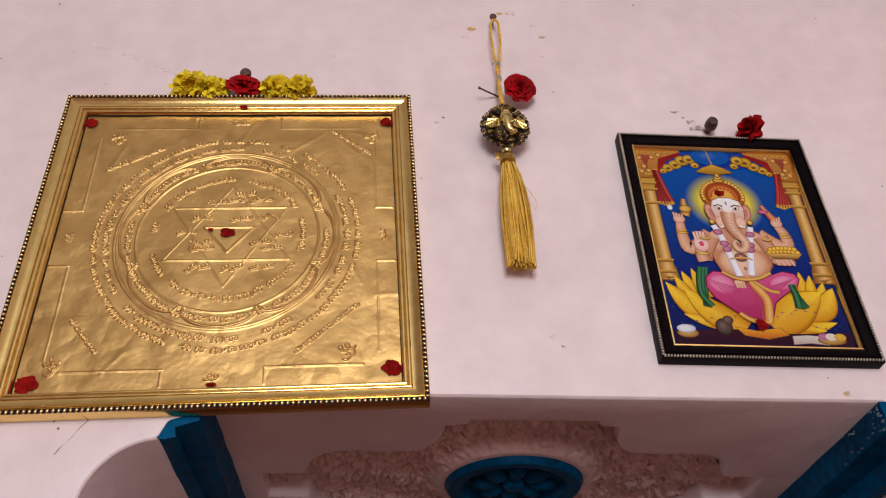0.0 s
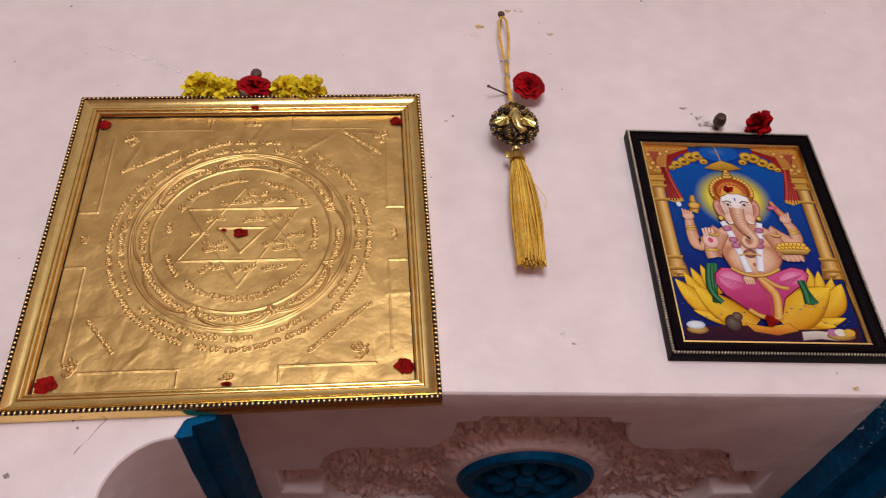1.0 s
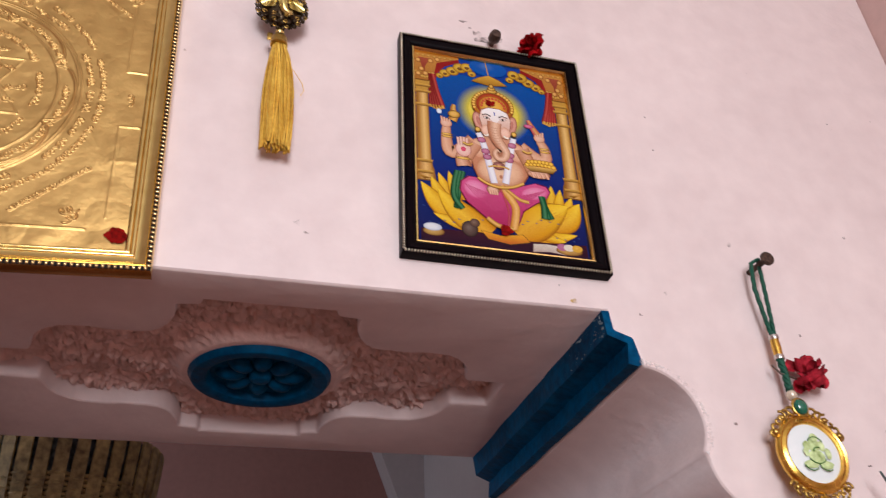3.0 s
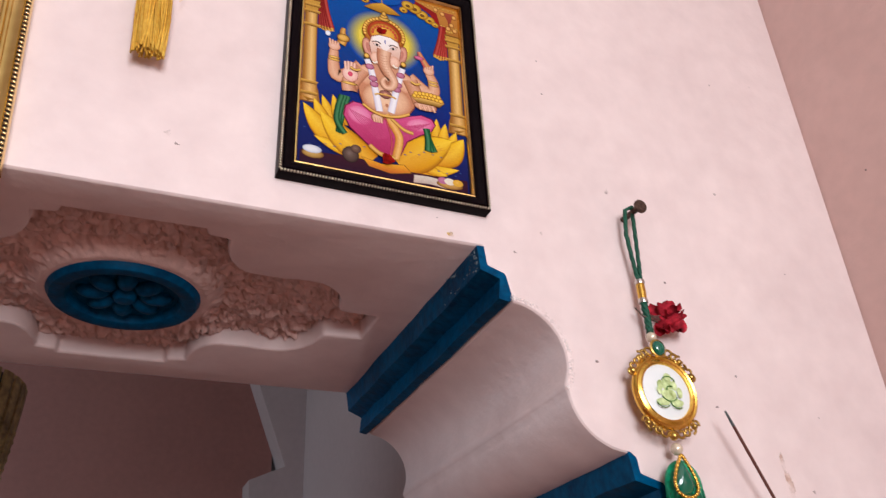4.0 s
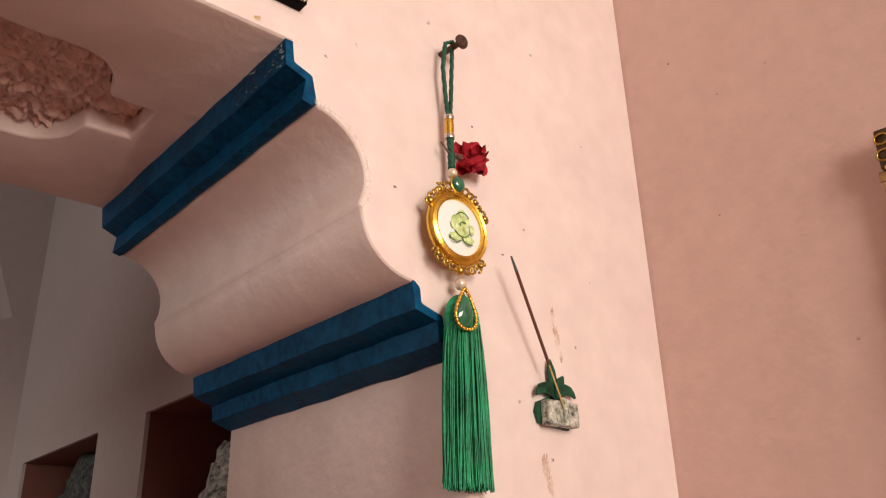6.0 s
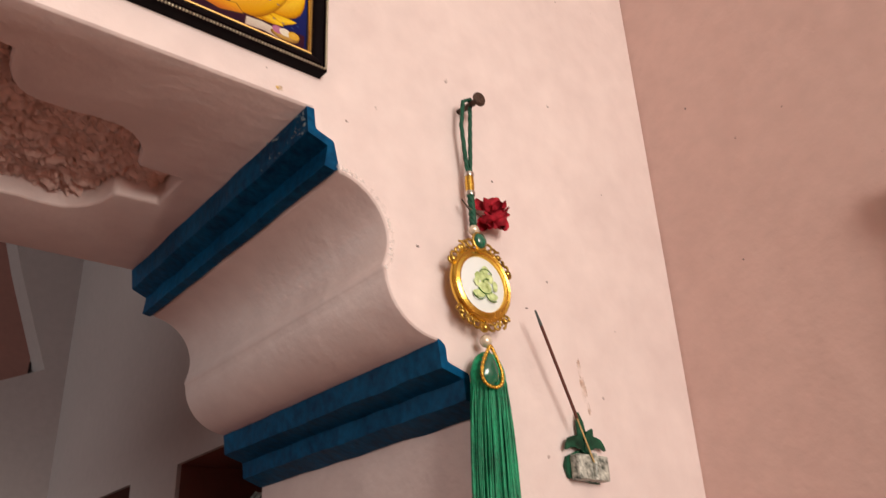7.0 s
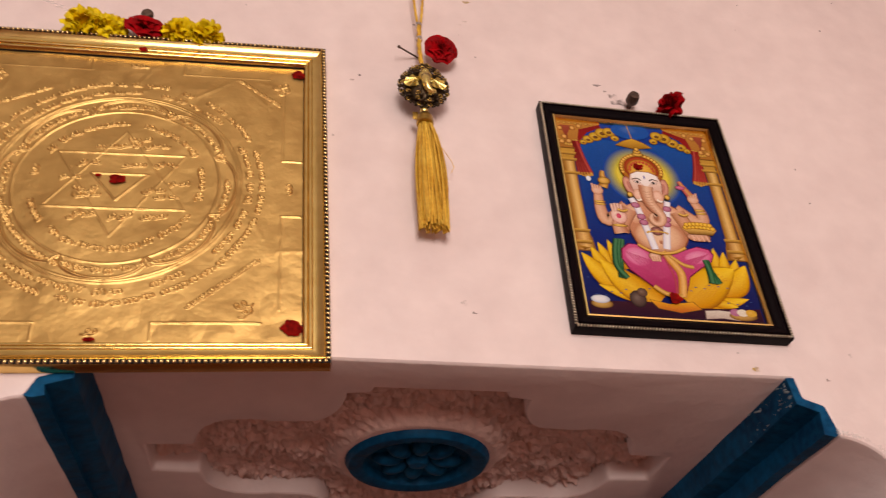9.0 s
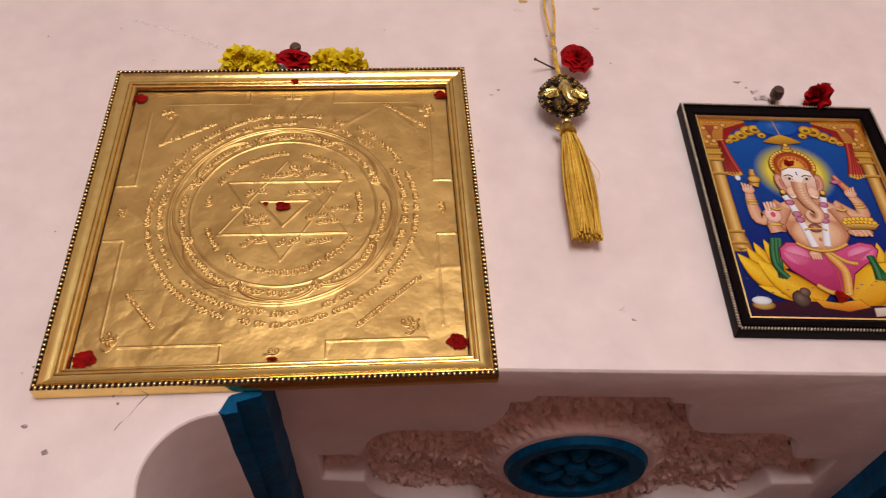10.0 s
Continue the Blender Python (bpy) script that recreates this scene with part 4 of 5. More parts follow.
    # head, ears, trunk, crown
    oval(0.493, 0.262, 0.135, 0.088, (0.70, 0.40, 0.08), (0.45, 0.16, 0.02), (0.2, 0.06, 0.01))
    for k in range(21):
        aa = radians(165 + 210 * k / 20)
        oval(0.493 + 0.124 * math.cos(aa), 0.262 + 0.081 * math.sin(aa), 0.011, 0.008, (0.90, 0.64, 0.18), (0.55, 0.24, 0.03), GLDD)
    oval(0.493, 0.262, 0.106, 0.070, (0.62, 0.16, 0.05), (0.42, 0.08, 0.03), OUT)
    oval(0.493, 0.268, 0.090, 0.060, (0.84, 0.54, 0.12), (0.55, 0.24, 0.04), OUT)
    for k in range(11):
        aa = radians(185 + 170 * k / 10)
        oval(0.493 + 0.074 * math.cos(aa), 0.272 + 0.050 * math.sin(aa), 0.009, 0.007, (0.7, 0.15, 0.08), (0.4, 0.05, 0.03))
    for k in range(3):
        oval(0.493, 0.178 - 0.015 * k, 0.036 - 0.011 * k, 0.012, (0.80, 0.54, 0.14), GLDD, GLDD)
    for s in (-1, 1):
        oval(0.497 + s * 0.105, 0.362, 0.032, 0.052, (0.80, 0.50, 0.40), (0.50, 0.22, 0.16), (0.3, 0.1, 0.06), s * 12)
        oval(0.497 + s * 0.104, 0.362, 0.014, 0.030, (0.62, 0.30, 0.24), (0.72, 0.42, 0.34), a=s * 12)
        oval(0.497 + s * 0.114, 0.408, 0.016, 0.013, (0.88, 0.62, 0.18), GLDD, GLDD)
    poly([(0.40, 0.335), (0.415, 0.295), (0.46, 0.278), (0.53, 0.278), (0.58, 0.295), (0.595, 0.335), (0.585, 0.39), (0.55, 0.43), (0.50, 0.445), (0.45, 0.435), (0.415, 0.395)], (0.92, 0.82, 0.76), (0.72, 0.42, 0.30), OUT)
    poly([(0.415, 0.312), (0.425, 0.296), (0.46, 0.279), (0.53, 0.279), (0.57, 0.296), (0.58, 0.312), (0.545, 0.322), (0.52, 0.345), (0.497, 0.365), (0.475, 0.345), (0.45, 0.322)], (0.95, 0.93, 0.92), (0.92, 0.84, 0.80))
    limb([(0.497, 0.298), (0.498, 0.318)], 0.005, 0.003, (0.10, 0.15, 0.5), (0.10, 0.15, 0.5), (0.4, 0.3, 0.5))
    for s in (-1, 1):
        oval(0.497 + s * 0.058, 0.408, 0.034, 0.032, (0.90, 0.66, 0.54), (0.70, 0.40, 0.28))
        limb([(0.497 + s * 0.026, 0.326), (0.497 + s * 0.05, 0.316), (0.497 + s * 0.082, 0.324)], 0.005, 0.003, (0.10, 0.05, 0.04), (0.10, 0.05, 0.04), OUT)
        oval(0.497 + s * 0.052, 0.336, 0.019, 0.0065, (0.92, 0.88, 0.84), (0.75, 0.55, 0.48), (0.15, 0.04, 0.03), -s * 12)
        oval(0.497 + s * 0.050, 0.336, 0.009, 0.0062, (0.06, 0.03, 0.03), (0.03, 0.01, 0.01))
        limb([(0.497 + s * 0.046, 0.425), (0.497 + s * 0.066, 0.436), (0.497 + s * 0.078, 0.43)], 0.009, 0.004, (0.95, 0.92, 0.84), (0.85, 0.75, 0.62), (0.5, 0.3, 0.2))
    limb([(0.492, 0.355), (0.486, 0.40), (0.495, 0.445), (0.525, 0.485), (0.545, 0.515), (0.53, 0.545), (0.497, 0.548), (0.482, 0.525), (0.497, 0.508), (0.515, 0.518)], 0.046, 0.013, (0.86, 0.62, 0.46), (0.60, 0.32, 0.20), (0.34, 0.13, 0.08))
    for k in range(8):
        w = 0.385 + 0.014 * k
        u = 0.488 + 0.20 * max(0.0, w - 0.42)
        limb([(u - 0.022, w), (u, w + 0.005), (u + 0.022, w)], 0.0016, 0.0016, (0.62, 0.34, 0.22), (0.62, 0.34, 0.22), (0.5, 0.24, 0.15))
    for s in (-1, 1):
        limb([(0.50 + s * 0.155, 0.49), (0.50 + s * 0.185, 0.50), (0.50 + s * 0.215, 0.49)], 0.008, 0.008, (0.85, 0.6, 0.18), GLD, GLDD)
    limb([(0.36, 0.664), (0.42, 0.69), (0.49, 0.70), (0.57, 0.69), (0.64, 0.664)], 0.010, 0.010, (0.86, 0.56, 0.16), GLD, GLDD)
    part("print", b, print_material(), t, "glossy print with blue ground, gold pillars and yellow lotus", smooth=False)
    depth[0] += 0.0004
    for i, (u, w, r) in enumerate(((0.476, 0.252, 0.0046), (0.505, 0.906, 0.0052))):
        part("vermilion_mark", blob(bmesh.new(), (u - 0.5) * W, (0.5 - w) * Hh, r, -depth[0], i + 31, 40, 0.4), KUMKUM, t, "red vermilion dab")


small_frame()


# ---- nails and flowers ----
def nail(x, z, r=0.004, length=0.014, head=0.0018, tilt=(0, 0), label="dark iron nail driven into the plaster"):
    m = pose(x, 0.002, z, tilt[0], 0, tilt[1]) @ FRONT
    b = lathe(bmesh.new(), [(r * 0.42, -0.004), (r * 0.42, length), (r * 0.7, length), (r, length + head * 0.3), (r, length + head), (r * 0.8, length + head * 1.5), (0, length + head * 1.6)], 16)
    ob = part("nail", b, IRON)
    ob.matrix_world = m
    return tagged(ob, label, "nail")


def petal(bm, m, w, l, cup, curl, n=5, seed=0):
    g = []
    for i in range(n):
        v = i / (n - 1)
        row = []
        for j in range(n):
            u = 2 * j / (n - 1) - 1
            ww = w * (0.35 + 0.65 * math.sin(math.pi * min(1, v * 0.62 + 0.18)))
            x = u * ww
            y = -cup * (1 - u * u) * math.sin(math.pi * (0.2 + 0.6 * v)) + curl * v * v * v
            z = l * v * (1 - 0.12 * u * u)
            jx = 0.06 * w * noise.noise(Vector((u * 2 + seed * 5.1, v * 3, seed)))
            row.append(bm.verts.new(m @ Vector((x + jx, y + jx, z))))
        g.append(row)
    for i in range(n - 1):
        for j in range(n - 1):
            bm.faces.new((g[i][j], g[i][j + 1], g[i + 1][j + 1], g[i + 1][j]))


def rose(m, R, mat, label, seed=1, layers=6, squash=1.0, name="rose_flower"):
    rng = random.Random(seed)
    t = thing(name, label, "flower", m)
    for k in range(layers):
        f = (k + 0.6) / layers
        cnt = 3 + k
        for i in range(cnt):
            b = bmesh.new()
            a = 360 * i / cnt + k * 47 + rng.uniform(-12, 12)
            lean = 8 + 62 * f ** 1.4 + rng.uniform(-6, 6)
            mm = pose(0, 0, 0, 0, 0, a) @ pose(0, R * 0.30 * f, 0, -lean, 0, 0) @ Matrix.Diagonal((1, 1, squash, 1))
            petal(b, mm, R * (0.24 + 0.36 * f), R * (0.62 + 0.28 * f) * (1 - 0.1 * f), R * 0.22, R * 0.16 * f, seed=rng.random() * 9)
            part("petal", b, mat, t, smooth="all")
    b = bmesh.new()
    ball(b, (0, 0, R * 0.05), R * 0.32, 12, (1, 1, 0.9))
    part("flower_base", b, mat, t)
    return t


def crumple(m, R, mat, label, seed):
    """A shrivelled flower: folded petals standing every way."""
    rng = random.Random(seed)
    t = thing("rose_flower", label, "flower", m)
    for i in range(26):
        b = bmesh.new()
        mm = pose(rng.uniform(-0.4, 0.45) * R, rng.uniform(-0.3, 0.2) * R, rng.uniform(-0.6, 0.5) * R, rng.uniform(-70, 70), rng.uniform(-60, 60), rng.uniform(0, 360))
        petal(b, mm, R * rng.uniform(0.16, 0.34), R * rng.uniform(0.4, 0.85), R * rng.uniform(0.1, 0.4), R * rng.uniform(-0.4, 0.4), seed=i)
        part("petal", b, mat, t, smooth="all")
    return t


def chrysanthemum(m, R, seed, label):
    rng = random.Random(seed)
    t = thing("chrysanthemum_flower", label, "flower", m)
    b = bmesh.new()
    for k in range(190):
        z = rng.uniform(-0.3, 1)
        lean = math.degrees(math.acos(z))
        mm = pose(0, 0, 0, 0, 0, rng.uniform(0, 360)) @ pose(0, 0, 0, -lean, 0, 0) @ pose(0, 0, R * rng.uniform(0.42, 0.62), rng.uniform(-62, 62), rng.uniform(-45, 45), rng.uniform(-90, 90))
        petal(b, mm, R * rng.uniform(0.13, 0.22), R * rng.uniform(0.28, 0.45), R * 0.10, R * rng.uniform(-0.16, 0.22), n=4, seed=k)
    part("petals", b, YELLOW, t, smooth="all")
    part("flower_base", ball(bmesh.new(), (0, 0, R * 0.02), R * 0.55, 10), YELLOW, t)
    return tagged(t, group="yellow flowers on the gilt frame")


nail(-0.1855, 2.316, 0.0058, 0.010, 0.0035, (8, 0))
for i, (x, z, R) in enumerate(((-0.236, 2.287, 0.0185), (-0.216, 2.284, 0.0165), (-0.153, 2.289, 0.0170), (-0.130, 2.288, 0.0175))):
    chrysanthemum(pose(x, -0.006, z + 0.002, 82 + 5 * i, 0, 6 * i - 9), R * 1.25, i + 3, "bright yellow chrysanthemum head on top of the gilt frame")
rose(pose(-0.1835, -0.010, 2.291, 80, 0, 10) @ Matrix.Diagonal((1.2, 0.95, 1.0, 1)), 0.0165, RED, "red rose on top of the gilt frame", 5, 5)
nail(0.2955, 2.263, 0.0062, 0.008, 0.008, (2, 0), "thick black peg in the wall above the print")
rose(pose(0.341, -0.012, 2.2520, 4, -76, 14) @ Matrix.Diagonal((0.95, 1.0, 1.75, 1)), 0.0158, RED, "wilting red rose on top of the black frame", 9, 5, 1.1)


# ---- hanging with the round metal ornament ----
def strands(parent, top, foot, n, r_top, r_foot, mat, thick, seed, sag=0.004, label="", dome=0.0):
    rng = random.Random(seed)
    b = bmesh.new()
    T, F = Vector(top), Vector(foot)
    for i in range(n):
        a, q = rng.uniform(0, 6.2832), math.sqrt(rng.random())
        p0 = T + Vector((math.cos(a) * r_top * q, math.sin(a) * r_top * q * 0.7, -dome * q * q))
        p1 = F + Vector((math.cos(a) * r_foot * q, math.sin(a) * r_foot * q * 0.42, rng.uniform(-0.003, 0.003)))
        w = Vector((rng.uniform(-1, 1), rng.uniform(-1, 1) * 0.4, 0)) * sag
        pts = []
        for k in range(7):
            s = k / 6
            e = s ** 0.6
            pts.append(Vector((p0.x + (p1.x - p0.x) * e, p0.y + (p1.y - p0.y) * e, p0.z + (p1.z - p0.z) * s)) + w * math.sin(math.pi * s) * 0.5)
        tube(b, pts, thick, 4, cap=False)
    return part("tassel", b, mat, parent, label, smooth="all")


def cord(parent, pts, r, mat, twist=True, name="cord"):
    P = [Vector(p) for p in pts]
    fine = []
    for i in range(len(P) - 1):
        for k in range(6):
            fine.append(P[i].lerp(P[i + 1], k / 6))
    fine.append(P[-1])
    b = bmesh.new()
    for ph in ((0, 2.1, 4.2) if twist else (0,)):
        q = []
        for i, p in enumerate(fine):
            a = i * 0.9 + ph
            q.append(p + (Vector((math.cos(a), math.sin(a), 0)) * r * 0.5 if twist else Vector((0, 0, 0))))
        tube(b, q, r * (0.62 if twist else 1), 6)
    return part(name, b, mat, parent, smooth="all")


def pendant():
    nail(0.077, 2.424, 0.0040, 0.016, 0.002, (10, 0))
    b = bmesh.new()
    tube(b, [(0.083, 0.003, 2.306), (0.070, -0.007, 2.302), (0.057, -0.017, 2.298)], 0.0009, 8)
    ball(b, (0.0568, -0.0172, 2.298), 0.0017, 8)
    tagged(part("nail", b, IRON), "thin iron nail sticking out beside the rose", "nail")
    t = thing("hanging_ornament", "antique gold wall hanging with round relief and yellow silk tassel", "wall hanging", pose(0.078, -0.004, 2.418))
    for s in (-1, 1):
        cord(t, [(0.0, -0.010, 0.0015), (s * 0.0040, -0.011, -0.008), (s * 0.0050, -0.011, -0.035), (s * 0.0028, -0.011, -0.065), (0.0005 * s, -0.011, -0.086)], 0.0014, SAFFRON)
    cord(t, [(0.0, -0.011, -0.08), (-0.0008, -0.011, -0.112), (0.001, -0.012, -0.143)], 0.0022, SAFFRON)
    for z in (-0.080, -0.102):
        part("bead_ring", lathe(bmesh.new(), [(0.002, -0.0022), (0.0034, -0.0018), (0.0034, 0.0018), (0.002, 0.0022)], 14, pose(-0.0004, -0.011, z)), SILVER, t, "silver bead ring")
    c = Vector((0.0015, -0.016, -0.1805))
    rng = random.Random(8)
    part("round_body", ball(bmesh.new(), c, 0.0200, 22, (1, 0.48, 1.12)), BRONZE, t, "blackened bronze round body")

    def edge(a):
        return 1 + 0.16 * max(0.0, math.sin(a)) ** 6

    for mat, label, off in ((BRONZE, "openwork bronze curls", 0.0), (OLD_GOLD, "rubbed gold curls in the openwork", 0.13)):
        b = bmesh.new()
        for ringn, (cnt, rr, dep) in enumerate(((26, 0.0226, 0.001), (22, 0.0200, 0.0055), (17, 0.0168, 0.0085), (12, 0.0130, 0.0100))):
            for i in range(cnt):
                if mat is OLD_GOLD and i % 2:
                    continue
                a = 6.2832 * i / cnt + ringn * 0.21 + off
                p = c + Vector((rr * math.cos(a), -dep - (0.0012 if mat is OLD_GOLD else 0), rr * 1.1 * edge(a) * math.sin(a)))
                if ringn < 2 or abs(math.cos(a)) < 0.55 or math.sin(a) > 0.45:
                    q0 = rng.uniform(0, 6.28)
                    tube(b, [p + Vector((0.0026 * (1 - k / 11) * math.cos(q0 + k * 0.8), -0.0006 * (k % 2), 0.0026 * (1 - k / 11) * math.sin(q0 + k * 0.8))) for k in range(8)], 0.00075 if mat is BRONZE else 0.00055, 5)
                    if mat is BRONZE:
                        ball(b, p + Vector((0, 0.001, 0)), rng.uniform(0.0014, 0.0022), 6)
        part("filigree", b, mat, t, label, smooth="all")
    # plain raised relief in the middle
    b = bmesh.new()
    ball(b, c + Vector((0.0003, -0.0098, 0.0058)), 0.0066, 16, (1.0, 0.6, 1.05))
    ball(b, c + Vector((0.0003, -0.0095, 0.0132)), 0.0042, 12, (1.0, 0.6, 0.9))
    trunk = [c + Vector(p) for p in ((0.0002, -0.0122, 0.003), (0.0, -0.0136, -0.003), (0.0004, -0.0134, -0.0085), (0.0022, -0.0124, -0.0135), (0.0056, -0.0112, -0.0158), (0.0088, -0.0104, -0.0145))]
    tube(b, trunk, lambda s: 0.0046 - 0.0022 * s, 12)
    part("relief", b, PALE_GOLD, t, "polished pale gold relief", smooth="all")
    for s in (-1, 1):
        b = bmesh.new()
        o = c + Vector((s * 0.0122, -0.0100, -0.0018))
        hub, ring_ = b.verts.new(o + Vector((-s * 0.004, -0.0010, 0.003))), []
        for k in range(25):
            a = 6.2832 * k / 24
            sc = 1 + (0.10 if k % 3 == 0 else 0.0)
            ring_.append(b.verts.new(o + Vector((0.0074 * sc * math.cos(a), 0.0016 * abs(math.cos(a)) - (0.0009 if k % 3 == 0 else 0), 0.0074 * sc * math.sin(a) - s * 0.3 * 0.0074 * math.cos(a)))))
        for k in range(24):
            b.faces.new((hub, ring_[k], ring_[k + 1]))
        bmesh.ops.solidify(b, geom=b.faces[:], thickness=0.0012)
        part("fan_relief", b, PALE_GOLD, t, "ribbed pale gold fan", smooth=False)
    part("neck_bead", ball(bmesh.new(), (0.0015, -0.014, -0.2095), 0.0044, 12), PALE_GOLD, t)
    part("top_loop", tube(bmesh.new(), [(0.001 + 0.0032 * math.cos(a), -0.013, -0.151 + 0.0042 * math.sin(a)) for a in [0.5236 * i for i in range(12)]], 0.0009, 6, closed=True), BRONZE, t)
    part("cap", lathe(bmesh.new(), [(0.0035, 0.006), (0.0065, 0.004), (0.0078, 0.0005), (0.0080, -0.006), (0.0072, -0.0068), (0.0060, -0.006)], 20, pose(0.0018, -0.014, -0.220)), OLD_GOLD, t, "antique gold tassel cap")
    part("side_tag", cube(bmesh.new(), (-0.0095, -0.015, -0.221), (-0.0045, -0.0135, -0.212), 0.0005), OLD_GOLD, t)
    strands(t, (0.0018, -0.013, -0.222), (0.0065, -0.012, -0.346), 85, 0.0058, 0.0140, SAFFRON, 0.00085, 3, 0.0105, "yellow silk tassel strands")
    part("tassel_core", lathe(bmesh.new(), [(0.0052, 0.0), (0.0062, -0.05), (0.0085, -0.1), (0.008, -0.115), (0, -0.115)], 14, pose(0.0018, -0.0125, -0.224, 0, -1.5, 0) @ Matrix.Diagonal((1, 0.45, 1, 1))), SAFFRON, t)
    hair = bmesh.new()
    tube(hair, [(0.008, -0.012, -0.245), (0.018, -0.010, -0.252), (0.026, -0.007, -0.263), (0.028, -0.006, -0.27), (0.025, -0.006, -0.277)], 0.0003, 4)
    part("loose_thread", hair, SAFFRON, t)
    rose(pose(0.0985, -0.014, 2.301, 100, 0, 8), 0.0168, RED, "dark red rose tucked behind the hanging ornament", 2, 6)


pendant()


# ---- hanging with the green tassel ----
def green_hanging():
    nail(0.534, 2.013, 0.0068, 0.028, 0.003, (2, 2), "large rusty iron nail with a flat head")
    x0 = 0.532
    t = thing("green_tassel_hanging", "gold oval medallion wall hanging with green cord and green silk tassel", "wall hanging", pose(x0, -0.003, 2.017))
    for s in (-1, 1):
        cord(t, [(0.002, -0.014, 0.001), (s * 0.0042 - 0.002, -0.013, -0.004), (s * 0.0052 - 0.003, -0.011, -0.030), (s * 0.003 - 0.002, -0.010, -0.060), (s * 0.0012 - 0.002, -0.010, -0.080)], 0.0020, GREEN_CORD)
    cord(t, [(-0.002, -0.010, -0.098), (-0.001, -0.010, -0.115), (-0.001, -0.010, -0.129)], 0.0032, GREEN_CORD)
    part("barrel_bead", lathe(bmesh.new(), [(0.002, -0.0085), (0.0038, -0.0080), (0.0042, 0.0), (0.0038, 0.0080), (0.002, 0.0085)], 16, pose(-0.002, -0.010, -0.089)), BRIGHT_GOLD, t, "gold barrel bead")
    for z in (-0.0795, -0.0985):
        part("bead_ring", lathe(bmesh.new(), [(0.002, -0.0022), (0.0043, -0.0020), (0.0047, 0.0), (0.0043, 0.0020), (0.002, 0.0022)], 16, pose(-0.002, -0.010, z)), SILVER, t, "silver bead ring")
    part("pearl_bead", ball(bmesh.new(), (-0.0005, -0.010, -0.1335), 0.0048, 14), PEARL, t, "cream pearl bead")
    c = Vector((0.0005, -0.011, -0.1855))
    R, S = 0.0325, 1.02
    part("medallion_rim", lathe(bmesh.new(), [(R * 0.70, 0.0), (R * 0.98, 0.0), (R, 0.0018), (R * 0.98, 0.0042), (R * 0.93, 0.0054), (R * 0.88, 0.0046), (R * 0.80, 0.0060), (R * 0.75, 0.0054), (R * 0.73, 0.003)], 44, pose(*c) @ FRONT @ Matrix.Diagonal((1, S, 1, 1))), BRIGHT_GOLD, t, "bright gold stepped rim")
    part("enamel_disc", lathe(bmesh.new(), [(R * 0.75, 0.001), (R * 0.75, 0.0038), (R * 0.6, 0.0052), (R * 0.3, 0.0062), (0, 0.0064)], 40, pose(*c) @ FRONT @ Matrix.Diagonal((1, S, 1, 1))), ENAMEL, t, "glossy white enamel disc")
    b = bmesh.new()
    for i, (x, z, rx, rz) in enumerate(((0, 0.006, 0.0062, 0.0055), (-0.007, 0.005, 0.0030, 0.0042), (0.007, 0.005, 0.0030, 0.0042), (0, -0.004, 0.0075, 0.0062), (-0.007, -0.010, 0.0066, 0.0034), (0.007, -0.010, 0.0066, 0.0034), (0.001, 0.012, 0.0040, 0.0034), (0.011, -0.001, 0.0026, 0.005), (-0.0095, 0.0, 0.0024, 0.004))):
        q = math.hypot(x, z) / R
        b = bmesh.new()
        blob(b, c.x + x, c.z + z, 1.0, c.y - 0.0064 + 0.0022 * q * q - 0.0002 * i, i + 50, 16, 0.12, rx, rz, dome=0.0005)
        part("green_patch", b, LIME, t, "plain green printed patch", smooth="all")
    for k, (x, z, q, a0) in enumerate(((0.001, 0.007, 0.0070, 0.3), (0.0, -0.003, 0.0080, 3.5), (-0.007, -0.010, 0.0065, 3.3), (0.007, -0.010, 0.0065, 3.0), (0.002, 0.001, 0.004, 1.0))):
        b = bmesh.new()
        tube(b, [c + Vector((x + q * math.cos(a0 + 0.3 * i), -0.0078 + 0.0022 * (math.hypot(x, z) / R) ** 2, z + q * 0.8 * math.sin(a0 + 0.3 * i))) for i in range(9)], 0.0005, 5)
        part("green_stroke", b, LEAF_DARK, t, "dark green printed stroke", smooth="all")
    def scroll(x, z, r, flip, turn):
        b = bmesh.new()
        tube(b, [c + Vector((x + flip * r * (1 - k / 16) * math.cos(turn + k * 0.55), -0.003, z + r * (1 - k / 16) * math.sin(turn + k * 0.55))) for k in range(12)], 0.0012, 6)
        part("scroll", b, OLD_GOLD, t, smooth="all")

    def stud(x, z, q):
        part("stud", ball(bmesh.new(), c + Vector((x, -0.003, z)), q, 10), OLD_GOLD, t)
    for s in (-1, 1):
        for k in range(6):
            a = radians(90 - s * (16 + 9.5 * k))
            scroll(R * 1.09 * math.cos(a), R * 1.12 * math.sin(a), 0.0040 if k % 2 else 0.0052, s, k * 0.6)
        for k in range(5):
            a = radians(-90 + s * (4 + 10 * k))
            scroll(R * 1.10 * math.cos(a), R * 1.11 * math.sin(a), 0.0048 if k % 2 else 0.0038, s, 2 + k)
        stud(s * R * 0.93, R * 0.50, 0.0036)
        stud(s * R * 0.72, -R * 0.86, 0.0028)
        stud(s * R * 0.62, R * 0.90, 0.0028)
    stud(0, -R * 1.16, 0.0040)
    part("top_stone", ball(bmesh.new(), c + Vector((-0.001, -0.006, R * 1.20)), 0.0066, 16, (1, 0.6, 1.05)), EMERALD, t, "dark green glass cabochon")
